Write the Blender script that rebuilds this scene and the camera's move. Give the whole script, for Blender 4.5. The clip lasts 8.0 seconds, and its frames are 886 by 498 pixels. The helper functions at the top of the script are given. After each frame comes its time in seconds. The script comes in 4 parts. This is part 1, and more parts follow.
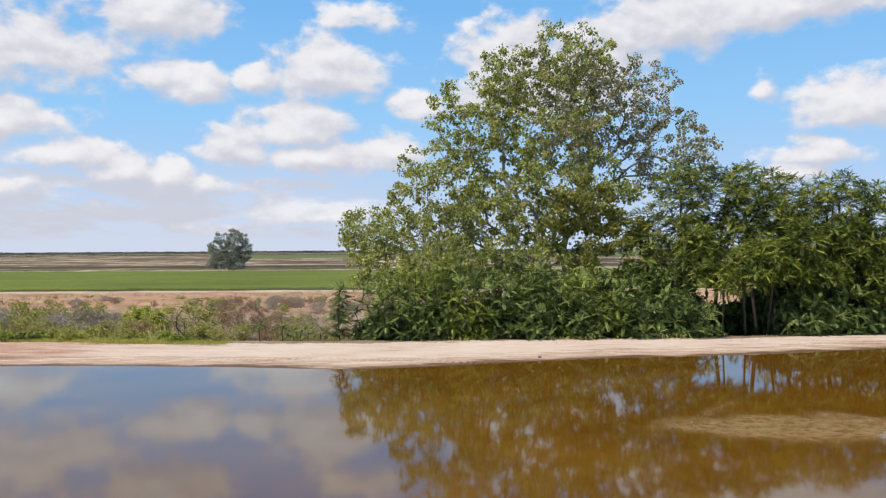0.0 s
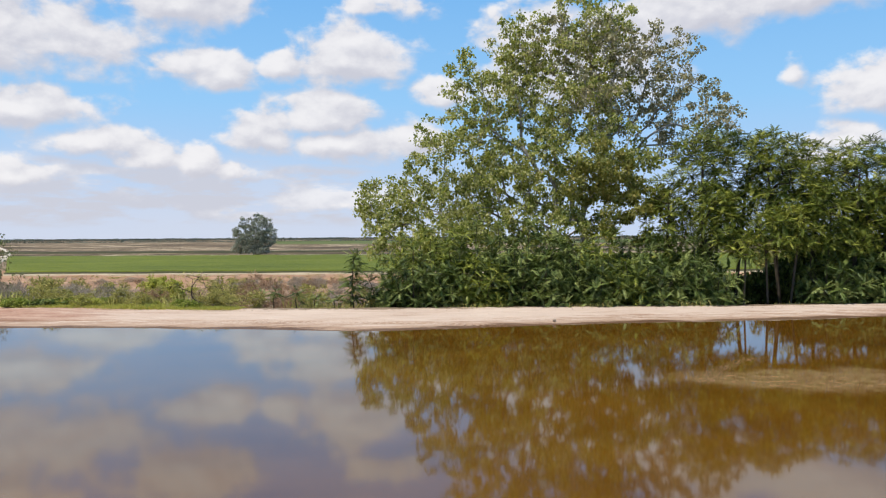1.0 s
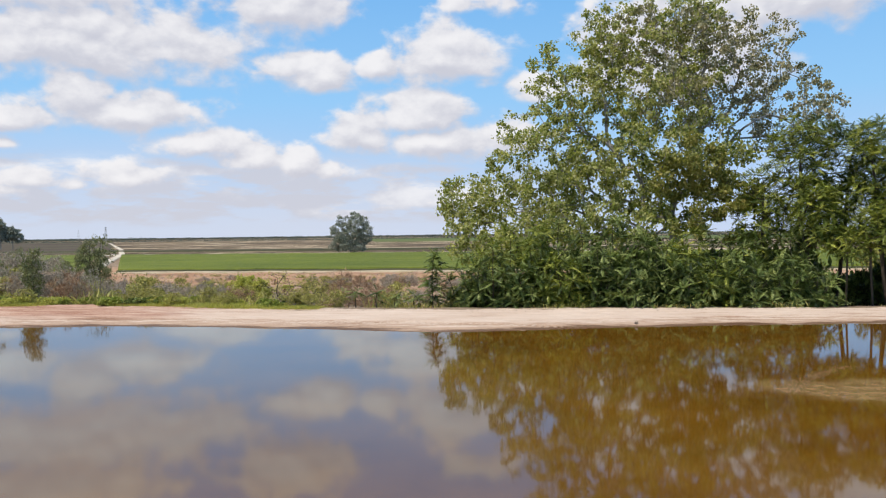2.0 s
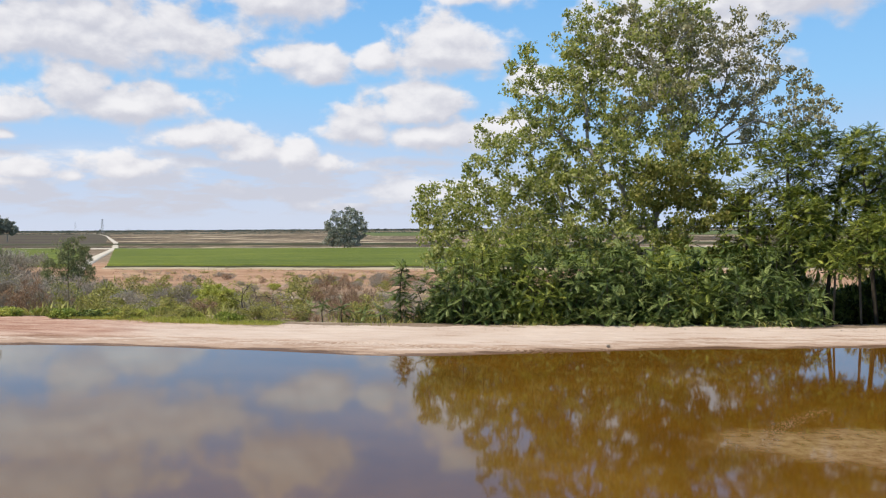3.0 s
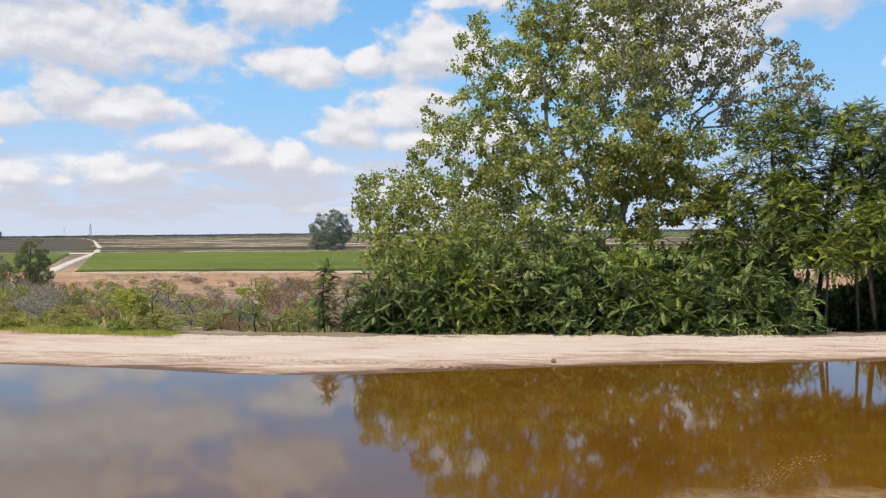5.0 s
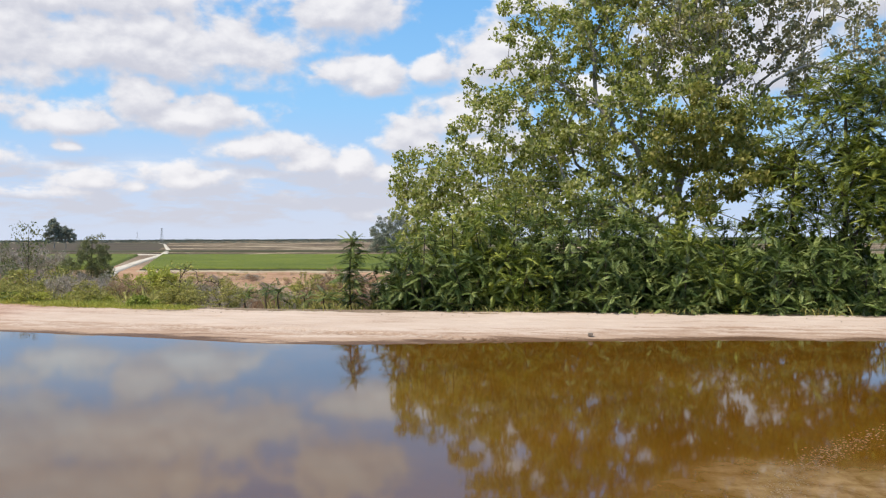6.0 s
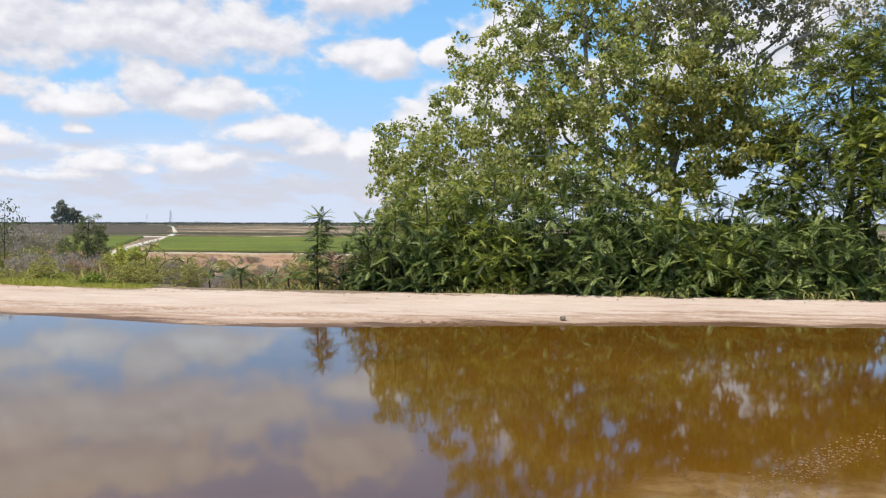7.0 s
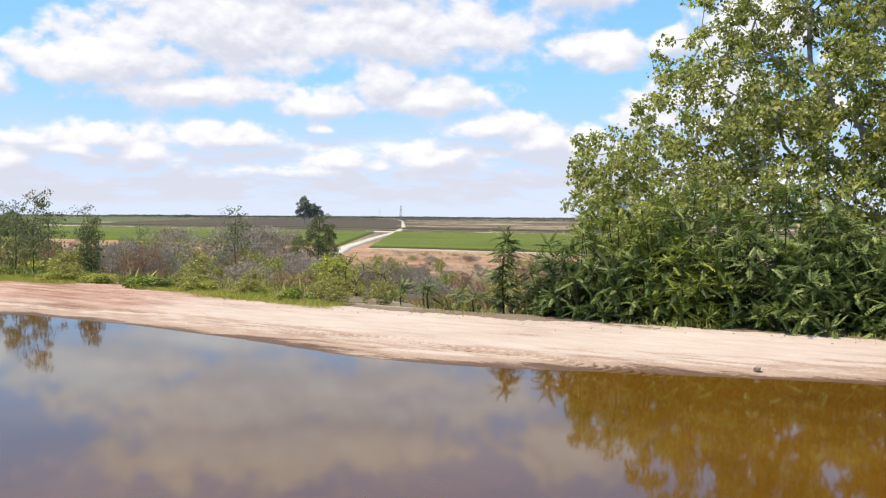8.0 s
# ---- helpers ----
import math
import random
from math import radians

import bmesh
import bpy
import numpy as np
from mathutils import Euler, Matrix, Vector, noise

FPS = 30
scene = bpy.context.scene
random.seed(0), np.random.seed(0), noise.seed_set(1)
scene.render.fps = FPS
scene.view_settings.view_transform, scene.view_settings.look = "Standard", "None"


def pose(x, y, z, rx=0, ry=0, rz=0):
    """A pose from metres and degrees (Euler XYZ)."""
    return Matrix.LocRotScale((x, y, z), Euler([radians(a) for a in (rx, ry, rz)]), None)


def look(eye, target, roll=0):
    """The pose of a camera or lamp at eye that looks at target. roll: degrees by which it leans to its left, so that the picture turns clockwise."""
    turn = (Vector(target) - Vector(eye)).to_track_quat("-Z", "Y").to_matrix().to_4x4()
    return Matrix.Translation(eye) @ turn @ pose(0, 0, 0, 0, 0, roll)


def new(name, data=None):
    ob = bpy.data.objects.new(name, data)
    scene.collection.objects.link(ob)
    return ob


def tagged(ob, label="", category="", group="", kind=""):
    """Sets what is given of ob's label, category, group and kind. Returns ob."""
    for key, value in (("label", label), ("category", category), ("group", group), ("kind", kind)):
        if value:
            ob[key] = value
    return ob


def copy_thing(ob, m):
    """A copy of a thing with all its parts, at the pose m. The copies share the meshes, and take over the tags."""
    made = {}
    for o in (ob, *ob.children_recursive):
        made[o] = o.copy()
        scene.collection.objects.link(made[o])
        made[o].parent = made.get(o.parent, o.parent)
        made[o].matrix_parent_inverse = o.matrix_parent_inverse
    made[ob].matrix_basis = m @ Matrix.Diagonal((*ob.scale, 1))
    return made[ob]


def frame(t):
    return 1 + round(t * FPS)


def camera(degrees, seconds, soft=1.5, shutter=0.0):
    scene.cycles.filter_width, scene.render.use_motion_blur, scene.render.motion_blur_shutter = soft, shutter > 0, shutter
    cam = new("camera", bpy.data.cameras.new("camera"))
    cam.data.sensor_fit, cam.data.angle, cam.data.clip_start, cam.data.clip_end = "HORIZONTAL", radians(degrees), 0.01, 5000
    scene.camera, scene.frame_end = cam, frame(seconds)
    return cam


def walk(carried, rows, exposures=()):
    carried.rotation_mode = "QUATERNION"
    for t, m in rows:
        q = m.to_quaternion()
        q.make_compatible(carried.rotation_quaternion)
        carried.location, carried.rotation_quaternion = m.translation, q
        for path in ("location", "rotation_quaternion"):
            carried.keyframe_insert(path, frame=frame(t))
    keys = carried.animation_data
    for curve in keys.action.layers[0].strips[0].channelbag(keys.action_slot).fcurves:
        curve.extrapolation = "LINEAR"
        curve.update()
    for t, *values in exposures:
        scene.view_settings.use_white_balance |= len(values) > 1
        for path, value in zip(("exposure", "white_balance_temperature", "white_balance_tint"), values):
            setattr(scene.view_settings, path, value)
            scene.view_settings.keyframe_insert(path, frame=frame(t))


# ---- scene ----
cam = camera(56.10, 8.0, soft=1.2)
PATH = [
    (0, (0.000, 0.000, 2.791), (-0.003, 10.000, 2.792), -0.37),
    (0.5, (0.159, 0.196, 2.432), (-0.099, 10.193, 2.360), 0.17),
    (1, (0.289, 0.362, 2.172), (-0.011, 10.356, 2.017), -0.37),
    (1.5, (0.479, 0.453, 2.139), (-0.575, 10.396, 1.955), -0.90),
    (1.7, (0.578, 0.535, 2.146), (-0.838, 10.433, 1.978), -0.93),
    (2.8, (1.263, 1.810, 2.654), (-0.175, 11.703, 2.412), -0.40),
    (3, (1.406, 2.103, 2.733), (-0.019, 11.997, 2.476), -0.36),
    (3.5, (1.762, 2.911, 2.885), (0.426, 12.817, 2.616), -0.32),
    (4, (2.110, 3.743, 2.965), (0.890, 13.664, 2.675), -0.24),
    (4.2, (2.243, 4.091, 2.982), (1.055, 14.015, 2.677), -0.41),
    (5.3, (2.522, 6.164, 2.179), (0.967, 16.042, 2.033), -0.93),
    (5.5, (2.614, 6.456, 2.024), (0.720, 16.274, 1.912), -0.86),
    (6, (2.872, 7.205, 1.654), (0.799, 16.987, 1.521), -0.28),
    (6.5, (3.130, 8.008, 1.438), (1.206, 17.819, 1.218), 0.06),
    (7, (3.348, 8.609, 1.478), (1.172, 18.365, 1.159), 0.10),
    (7.5, (3.538, 9.067, 1.701), (0.682, 18.642, 1.313), 0.17),
    (8, (3.799, 9.572, 2.019), (-0.866, 18.408, 1.627), 0.40),
]
EXPOSURES = [(0, 0), (5, 0.02), (6.5, 0.06), (7.0, 0.12), (7.5, 0.28), (8, 0.26)]
walk(cam, [(t, look(eye, target, roll)) for t, eye, target, roll in PATH], EXPOSURES)

# ---------------------------------------------------------------- world, sun
SUN_AZ, SUN_EL = radians(-118.0), radians(63.0)      # azimuth clockwise from +y


def link(nt, a, b):
    nt.links.new(a, b)


def node(nt, kind, **values):
    """A node with its inputs set by name or by position (i0, i1, ...); sockets are linked."""
    n = nt.nodes.new(kind)
    for key, value in values.items():
        socket = n.inputs[int(key[1:])] if key[0] == "i" and key[1:].isdigit() else n.inputs[key.replace("_", " ")]
        if isinstance(value, bpy.types.NodeSocket):
            nt.links.new(value, socket)
        else:
            socket.default_value = value
    return n


def maths(nt, op, a, b=0.0, c=0.0, clamp=False):
    n = node(nt, "ShaderNodeMath", i0=a, i1=b, i2=c)
    n.operation, n.use_clamp = op, clamp
    return n.outputs[0]


def vmath(nt, op, a, b=(0, 0, 0), c=(0, 0, 0)):
    n = nt.nodes.new("ShaderNodeVectorMath")
    n.operation = op
    for k, v in enumerate((a, b, c)):
        if k < len(n.inputs):
            if isinstance(v, bpy.types.NodeSocket):
                nt.links.new(v, n.inputs[k])
            else:
                n.inputs[k].default_value = v
    return n.outputs["Value"] if op in ("LENGTH", "DOT_PRODUCT") else n.outputs[0]


def ramp(nt, fac, stops):
    n = nt.nodes.new("ShaderNodeValToRGB")
    while len(n.color_ramp.elements) < len(stops):
        n.color_ramp.elements.new(0.5)
    for e, (pos, col) in zip(n.color_ramp.elements, stops):
        e.position, e.color = pos, (*col, 1) if len(col) == 3 else col
    nt.links.new(fac, n.inputs[0])
    return n.outputs[0]


def mix(nt, fac, a, b, kind="MIX"):
    n = nt.nodes.new("ShaderNodeMix")
    n.data_type, n.blend_type = "RGBA", kind
    for k, v in ((0, fac), (6, a), (7, b)):
        if isinstance(v, bpy.types.NodeSocket):
            nt.links.new(v, n.inputs[k])
        else:
            n.inputs[k].default_value = v if k == 0 else (*v, 1)
    return n.outputs[2]


def smooth(nt, value, lo, hi):
    n = node(nt, "ShaderNodeMapRange", i0=value, i1=lo, i2=hi)
    n.interpolation_type = "SMOOTHSTEP"
    return n.outputs[0]


def noise_tex(nt, vec, scale, detail=4.0, rough=0.55, dist=0.0):
    n = node(nt, "ShaderNodeTexNoise", Vector=vec, Scale=scale, Detail=detail, Roughness=rough, Distortion=dist)
    return n.outputs[0]


# fair-weather clouds: azimuth and elevation in degrees, half widths, fullness
CLOUDS_WEST = [
    (31.3, 12.6, 9.4, 2.7, 1.0), (41.8, 12.6, 7.9, 3.2, 1.0), (48.1, 10.0, 5.7, 2.0, 1.0), (52.1, 9.1, 2.3, 1.4, 0.9), (44.6, 8.2, 6.6, 1.2, 1.0),
    (37.6, 15.4, 11.0, 2.0, 1.0), (31.6, 9.3, 2.3, 1.8, 1.0), (28.6, 8.2, 4.5, 1.3, 1.0), (36.4, 7.5, 3.0, 1.1, 1.0), (36.3, 6.0, 1.4, 0.6, 0.9),
    (56.7, 8.3, 1.7, 1.1, 1.0), (53.9, 4.8, 2.3, 0.8, 1.0), (50.5, 5.0, 1.6, 0.9, 1.0), (52.4, 4.3, 4.2, 0.8, 0.8), (42.8, 5.2, 4.7, 1.1, 0.85),
    (47.4, 4.0, 2.1, 1.0, 0.8), (55.3, 3.5, 1.2, 0.8, 1.0),
]
CLOUDS_MIDDLE = [
    (24.4, 6.2, 3.2, 1.0, 0.95), (20.8, 5.2, 1.9, 1.1, 1.0), (18.1, 5.0, 1.6, 1.0, 1.0), (15.8, 4.4, 1.9, 0.7, 0.95), (34.8, 3.8, 2.1, 0.8, 0.95), (32.0, 3.5, 1.2, 0.5, 1.0),
    (29.2, 4.0, 3.6, 1.2, 0.8), (36.3, 3.1, 5.7, 0.5, 0.75), (19.0, 15.2, 4.2, 1.9, 1.0), (19.6, 11.3, 2.6, 1.1, 0.8), (16.3, 10.9, 2.3, 1.3, 1.0),
    (12.7, 11.4, 1.7, 1.0, 1.0), (8.4, 12.1, 3.4, 2.0, 1.0), (13.9, 7.1, 2.8, 2.3, 0.8), (9.2, 8.2, 2.8, 1.7, 1.0), (8.3, 6.5, 4.3, 1.4, 0.85),
]
CLOUDS_EAST = [
    (3.6, 6.8, 2.1, 1.2, 1.0), (1.5, 9.7, 2.3, 1.2, 0.8), (-7.6, 11.8, 5.3, 3.0, 1.1), (-15.1, 14.7, 4.7, 2.2, 1.0), (-23.5, 15.2, 6.4, 1.5, 1.0),
    (-21.1, 10.4, 1.1, 1.7, 0.5), (-26.9, 8.8, 3.4, 1.6, 1.0), (-24.5, 6.0, 2.8, 1.0, 0.9), (-23.1, 4.8, 2.3, 0.6, 1.0), (5.5, 15.6, 6.4, 1.5, 0.42), (8.3, 2.3, 2.6, 0.6, 0.8),
]
FLAT_BASE = 1.6


def cloud_group():
    """How deep a direction (azimuth, elevation, elevation) lies inside the clouds: domes over flat bases."""
    g = bpy.data.node_groups.new("cloud_density", "ShaderNodeTree")
    g.interface.new_socket("Vector", in_out="INPUT", socket_type="NodeSocketVector")
    g.interface.new_socket("Value", in_out="OUTPUT", socket_type="NodeSocketFloat")
    i, o = g.nodes.new("NodeGroupInput"), g.nodes.new("NodeGroupOutput")
    best = None
    for az, el, w, h, full in CLOUDS_WEST + CLOUDS_MIDDLE + CLOUDS_EAST:
        el, w, h = el - 0.23 * h, w * 1.30, h * 1.55
        q = vmath(g, "MULTIPLY_ADD", i.outputs[0], (1 / w, 1 / h, -FLAT_BASE / h), (-az / w, -el / h, el * FLAT_BASE / h))
        q = vmath(g, "MAXIMUM", q, (-100.0, 0.0, 0.0))
        f = maths(g, "MULTIPLY", maths(g, "SUBTRACT", full, vmath(g, "LENGTH", q)), min(1.0, 0.45 + 0.3 * h))
        best = f if best is None else maths(g, "SMOOTH_MAX", best, f, 0.08)
    g.links.new(best, o.inputs[0])
    return g


def make_world():
    world = bpy.data.worlds.new("sky")
    scene.world = world
    world.use_nodes = True
    nt = world.node_tree
    nt.nodes.clear()
    sky = nt.nodes.new("ShaderNodeTexSky")
    sky.sky_type, sky.sun_disc = "NISHITA", False
    sky.sun_elevation, sky.sun_rotation = SUN_EL, SUN_AZ
    sky.air_density, sky.dust_density, sky.ozone_density = 1.0, 0.6, 2.0
    way = nt.nodes.new("ShaderNodeTexCoord").outputs["Generated"]
    sep = node(nt, "ShaderNodeSeparateXYZ", i0=way)
    az = maths(nt, "MULTIPLY", maths(nt, "ARCTAN2", maths(nt, "MULTIPLY", sep.outputs[0], -1.0), sep.outputs[1]), 57.2958)
    el = maths(nt, "MULTIPLY", maths(nt, "ARCSINE", sep.outputs[2]), 57.2958)
    at = node(nt, "ShaderNodeCombineXYZ", i0=az, i1=el, i2=el).outputs[0]
    stretched = vmath(nt, "MULTIPLY", way, (1.0, 1.0, 1.5))
    puffs = noise_tex(nt, stretched, 26.0, 5.0, 0.52, 0.1)
    lumps = noise_tex(nt, stretched, 11.0, 3.0, 0.5)
    puffs_above = noise_tex(nt, vmath(nt, "ADD", stretched, (-0.004, 0.0, 0.016)), 26.0, 5.0, 0.52, 0.1)
    soft = noise_tex(nt, stretched, 5.0, 3.0, 0.5)
    group = cloud_group()

    def density(vec):
        n = nt.nodes.new("ShaderNodeGroup")
        n.node_tree = group
        nt.links.new(vec, n.inputs[0])
        return n.outputs[0]

    here = density(at)
    above = density(vmath(nt, "ADD", at, (0.4, 0.7, 0.7)))
    ragged = maths(nt, "MULTIPLY_ADD", maths(nt, "SUBTRACT", puffs, 0.5), 1.7, here)
    ragged = maths(nt, "MULTIPLY_ADD", maths(nt, "SUBTRACT", lumps, 0.5), 0.8, ragged)
    # the rest of the sky, overhead and behind
    spread = smooth(nt, el, 24.0, 40.0)
    wide = maths(nt, "MAXIMUM", spread, maths(nt, "MULTIPLY", smooth(nt, maths(nt, "ABSOLUTE", maths(nt, "SUBTRACT", az, 14.0)), 46.0, 60.0), smooth(nt, el, 2.0, 6.0)))
    field = maths(nt, "MULTIPLY", maths(nt, "SUBTRACT", noise_tex(nt, stretched, 3.2, 8.0, 0.6), 0.56), 5.0)
    field = maths(nt, "SUBTRACT", maths(nt, "MULTIPLY", field, wide), maths(nt, "SUBTRACT", 1.0, wide))
    # thin low banks near the horizon
    banks = noise_tex(nt, vmath(nt, "MULTIPLY", way, (1.0, 1.0, 4.5)), 12.0, 6.0, 0.55)
    banks = maths(nt, "MULTIPLY", maths(nt, "SUBTRACT", banks, 0.38), 2.8)
    banks = maths(nt, "MULTIPLY", banks, maths(nt, "MULTIPLY", smooth(nt, az, -4.0, 14.0), maths(nt, "MULTIPLY", smooth(nt, el, 0.3, 1.6), smooth(nt, el, 6.0, 3.6))))
    # crisp tops over soft, thin bases
    firm = smooth(nt, maths(nt, "SUBTRACT", here, above), -0.25, 0.2)
    edge = maths(nt, "MULTIPLY_ADD", firm, -0.28, 0.72)
    near = maths(nt, "DIVIDE", maths(nt, "ADD", ragged, 0.12), edge, clamp=True)
    near = smooth(nt, near, 0.0, 1.0)
    mask = maths(nt, "MULTIPLY", maths(nt, "MAXIMUM", near, maths(nt, "MAXIMUM", smooth(nt, field, -0.08, 0.5), maths(nt, "MULTIPLY", smooth(nt, banks, 0.0, 0.40), 0.85))), 0.96)
    lit = maths(nt, "MULTIPLY_ADD", maths(nt, "SUBTRACT", here, above), 1.25, maths(nt, "MULTIPLY", maths(nt, "SUBTRACT", puffs, puffs_above), 1.7))
    lit = maths(nt, "MULTIPLY_ADD", maths(nt, "SUBTRACT", lumps, 0.5), 0.8, lit)
    lit = smooth(nt, lit, -0.5, 0.75)
    cloud = mix(nt, lit, (4.1, 4.12, 4.6), (6.05, 5.95, 6.05))
    haze = maths(nt, "MULTIPLY", smooth(nt, maths(nt, "MULTIPLY_ADD", maths(nt, "SUBTRACT", soft, 0.5), 5.0, el), 8.0, -0.5), maths(nt, "MULTIPLY_ADD", smooth(nt, az, -12.0, 16.0), 0.60, 0.10))
    low = ramp(nt, maths(nt, "DIVIDE", el, 45.0, clamp=True), [(0.0, (0.58, 0.71, 0.92)), (0.1, (0.44, 0.66, 0.95)), (0.2, (0.31, 0.62, 0.98)), (0.36, (0.20, 0.50, 0.92))])
    low = mix(nt, 1.0, low, (6.7, 6.45, 6.4), "MULTIPLY")
    blue = mix(nt, smooth(nt, el, 50.0, 17.0), sky.outputs[0], low)
    base = mix(nt, haze, blue, (4.4, 4.7, 5.5))
    colour = mix(nt, mask, base, cloud)
    back = node(nt, "ShaderNodeBackground", Color=colour, Strength=SKY_STRENGTH)
    out = nt.nodes.new("ShaderNodeOutputWorld")
    nt.links.new(back.outputs[0], out.inputs[0])


SKY_STRENGTH = 0.15
make_world()
lamp = bpy.data.lights.new("sun", "SUN")
lamp.energy, lamp.angle, lamp.color = 4.5, radians(0.6), (1.0, 0.93, 0.80)
sun = new("sun", lamp)
to_sun = Vector((math.sin(SUN_AZ) * math.cos(SUN_EL), math.cos(SUN_AZ) * math.cos(SUN_EL), math.sin(SUN_EL)))
sun.matrix_world = look(to_sun * 50, (0, 0, 0))


# ---------------------------------------------------------------- materials
def material(name, rough=0.8, spec=0.3):
    m = bpy.data.materials.new(name)
    m.use_nodes = True
    nt = m.node_tree
    b = nt.nodes["Principled BSDF"]
    b.inputs["Roughness"].default_value = rough
    b.inputs["Specular IOR Level"].default_value = spec
    return m, nt, b


def obj_coords(nt):
    return nt.nodes.new("ShaderNodeTexCoord").outputs["Object"]


def bump(nt, b, height, strength, distance):
    n = node(nt, "ShaderNodeBump", Strength=strength, Distance=distance, Height=height)
    nt.links.new(n.outputs[0], b.inputs["Normal"])


def leaf_material(name, stops, trans=(0.25, 0.32, 0.05), amount=0.28, rough=0.5, spec=0.4, patch=0.7, darker=0.78, even=0.55):
    m, nt, b = material(name, rough, spec)
    co = obj_coords(nt)
    rnd = nt.nodes.new("ShaderNodeNewGeometry").outputs["Random Per Island"]
    fac = maths(nt, "ADD", maths(nt, "MULTIPLY", rnd, even), maths(nt, "MULTIPLY", noise_tex(nt, co, patch, 3.0), 1 - even), clamp=True)
    col = ramp(nt, fac, stops)
    col = mix(nt, smooth(nt, noise_tex(nt, co, 45.0, 2.0), 0.35, 0.65), mix(nt, 1.0, col, (darker,) * 3, "MULTIPLY"), col)
    nt.links.new(col, b.inputs["Base Color"])
    t = node(nt, "ShaderNodeBsdfTranslucent", Color=mix(nt, 0.5, mix(nt, 1.0, col, (1.5, 1.5, 1.2), "MULTIPLY"), trans))
    mx = node(nt, "ShaderNodeMixShader", i0=amount, i1=b.outputs[0], i2=t.outputs[0])
    nt.links.new(mx.outputs[0], nt.nodes["Material Output"].inputs[0])
    return m


def bark_material(name, dark, light, scale=14.0):
    m, nt, b = material(name, 0.9, 0.2)
    co = obj_coords(nt)
    n = noise_tex(nt, vmath(nt, "MULTIPLY", co, (1, 1, 0.3)), scale, 6.0, 0.65)
    big = noise_tex(nt, co, 1.6, 3.0)
    col = ramp(nt, maths(nt, "ADD", maths(nt, "MULTIPLY", n, 0.7), maths(nt, "MULTIPLY", big, 0.3)), [(0.32, dark), (0.62, light)])
    nt.links.new(col, b.inputs["Base Color"])
    bump(nt, b, n, 0.6, 0.02)
    return m


def soil_material(name, stops, scale=1.0, rough=0.95, relief=0.03, fine=22.0):
    m, nt, b = material(name, rough, 0.15)
    co = obj_coords(nt)
    big = noise_tex(nt, co, 0.12 * scale, 5.0, 0.6)
    mid = noise_tex(nt, co, 1.3 * scale, 6.0, 0.65)
    small = noise_tex(nt, co, fine * scale, 4.0, 0.7)
    fac = maths(nt, "ADD", maths(nt, "MULTIPLY", big, 0.5), maths(nt, "ADD", maths(nt, "MULTIPLY", mid, 0.3), maths(nt, "MULTIPLY", small, 0.2)))
    nt.links.new(ramp(nt, fac, stops), b.inputs["Base Color"])
    bump(nt, b, maths(nt, "ADD", mid, maths(nt, "MULTIPLY", small, 0.4)), 0.7, relief)
    return m


def ground_material():
    """Dry scrubland soil with pale sandy patches, reddish cut banks and straw litter."""
    m, nt, b = material("scrub_soil", 0.95, 0.1)
    co = obj_coords(nt)
    big = noise_tex(nt, co, 0.05, 5.0, 0.6)
    mid = noise_tex(nt, co, 0.45, 6.0, 0.65)
    small = noise_tex(nt, co, 9.0, 5.0, 0.7)
    col = ramp(nt, maths(nt, "ADD", maths(nt, "MULTIPLY", mid, 0.6), maths(nt, "MULTIPLY", small, 0.4)),
               [(0.3, (0.13, 0.095, 0.065)), (0.5, (0.22, 0.16, 0.11)), (0.68, (0.34, 0.26, 0.18))])
    red = ramp(nt, maths(nt, "ADD", maths(nt, "MULTIPLY", small, 0.4), maths(nt, "MULTIPLY", noise_tex(nt, vmath(nt, "MULTIPLY", co, (0.14, 0.26, 0.0)), 1.0, 6.0, 0.65), 0.6)), [(0.38, (0.22, 0.125, 0.075)), (0.5, (0.36, 0.21, 0.125)), (0.62, (0.48, 0.32, 0.205))])
    pale = ramp(nt, small, [(0.35, (0.40, 0.33, 0.24)), (0.65, (0.55, 0.47, 0.36))])
    col = mix(nt, smooth(nt, mid, 0.56, 0.66), col, pale)
    sep = node(nt, "ShaderNodeSeparateXYZ", i0=co)
    strip = maths(nt, "MULTIPLY", smooth(nt, maths(nt, "MULTIPLY_ADD", big, 40.0, sep.outputs[1]), 88.0, 112.0), smooth(nt, sep.outputs[1], 150.0, 125.0))
    col = mix(nt, strip, col, red)
    far = smooth(nt, sep.outputs[1], 160.0, 260.0)
    tan = ramp(nt, maths(nt, "ADD", maths(nt, "MULTIPLY", noise_tex(nt, vmath(nt, "MULTIPLY", co, (0.02, 0.017, 0.0)), 1.0, 7.0, 0.72), 0.7), maths(nt, "MULTIPLY", mid, 0.3)),
               [(0.42, (0.05, 0.038, 0.024)), (0.485, (0.115, 0.082, 0.052)), (0.535, (0.24, 0.18, 0.115)), (0.585, (0.52, 0.42, 0.29))])
    col = mix(nt, far, col, tan)
    nt.links.new(col, b.inputs["Base Color"])
    bump(nt, b, maths(nt, "ADD", mid, maths(nt, "MULTIPLY", small, 0.3)), 0.6, 0.12)
    return m


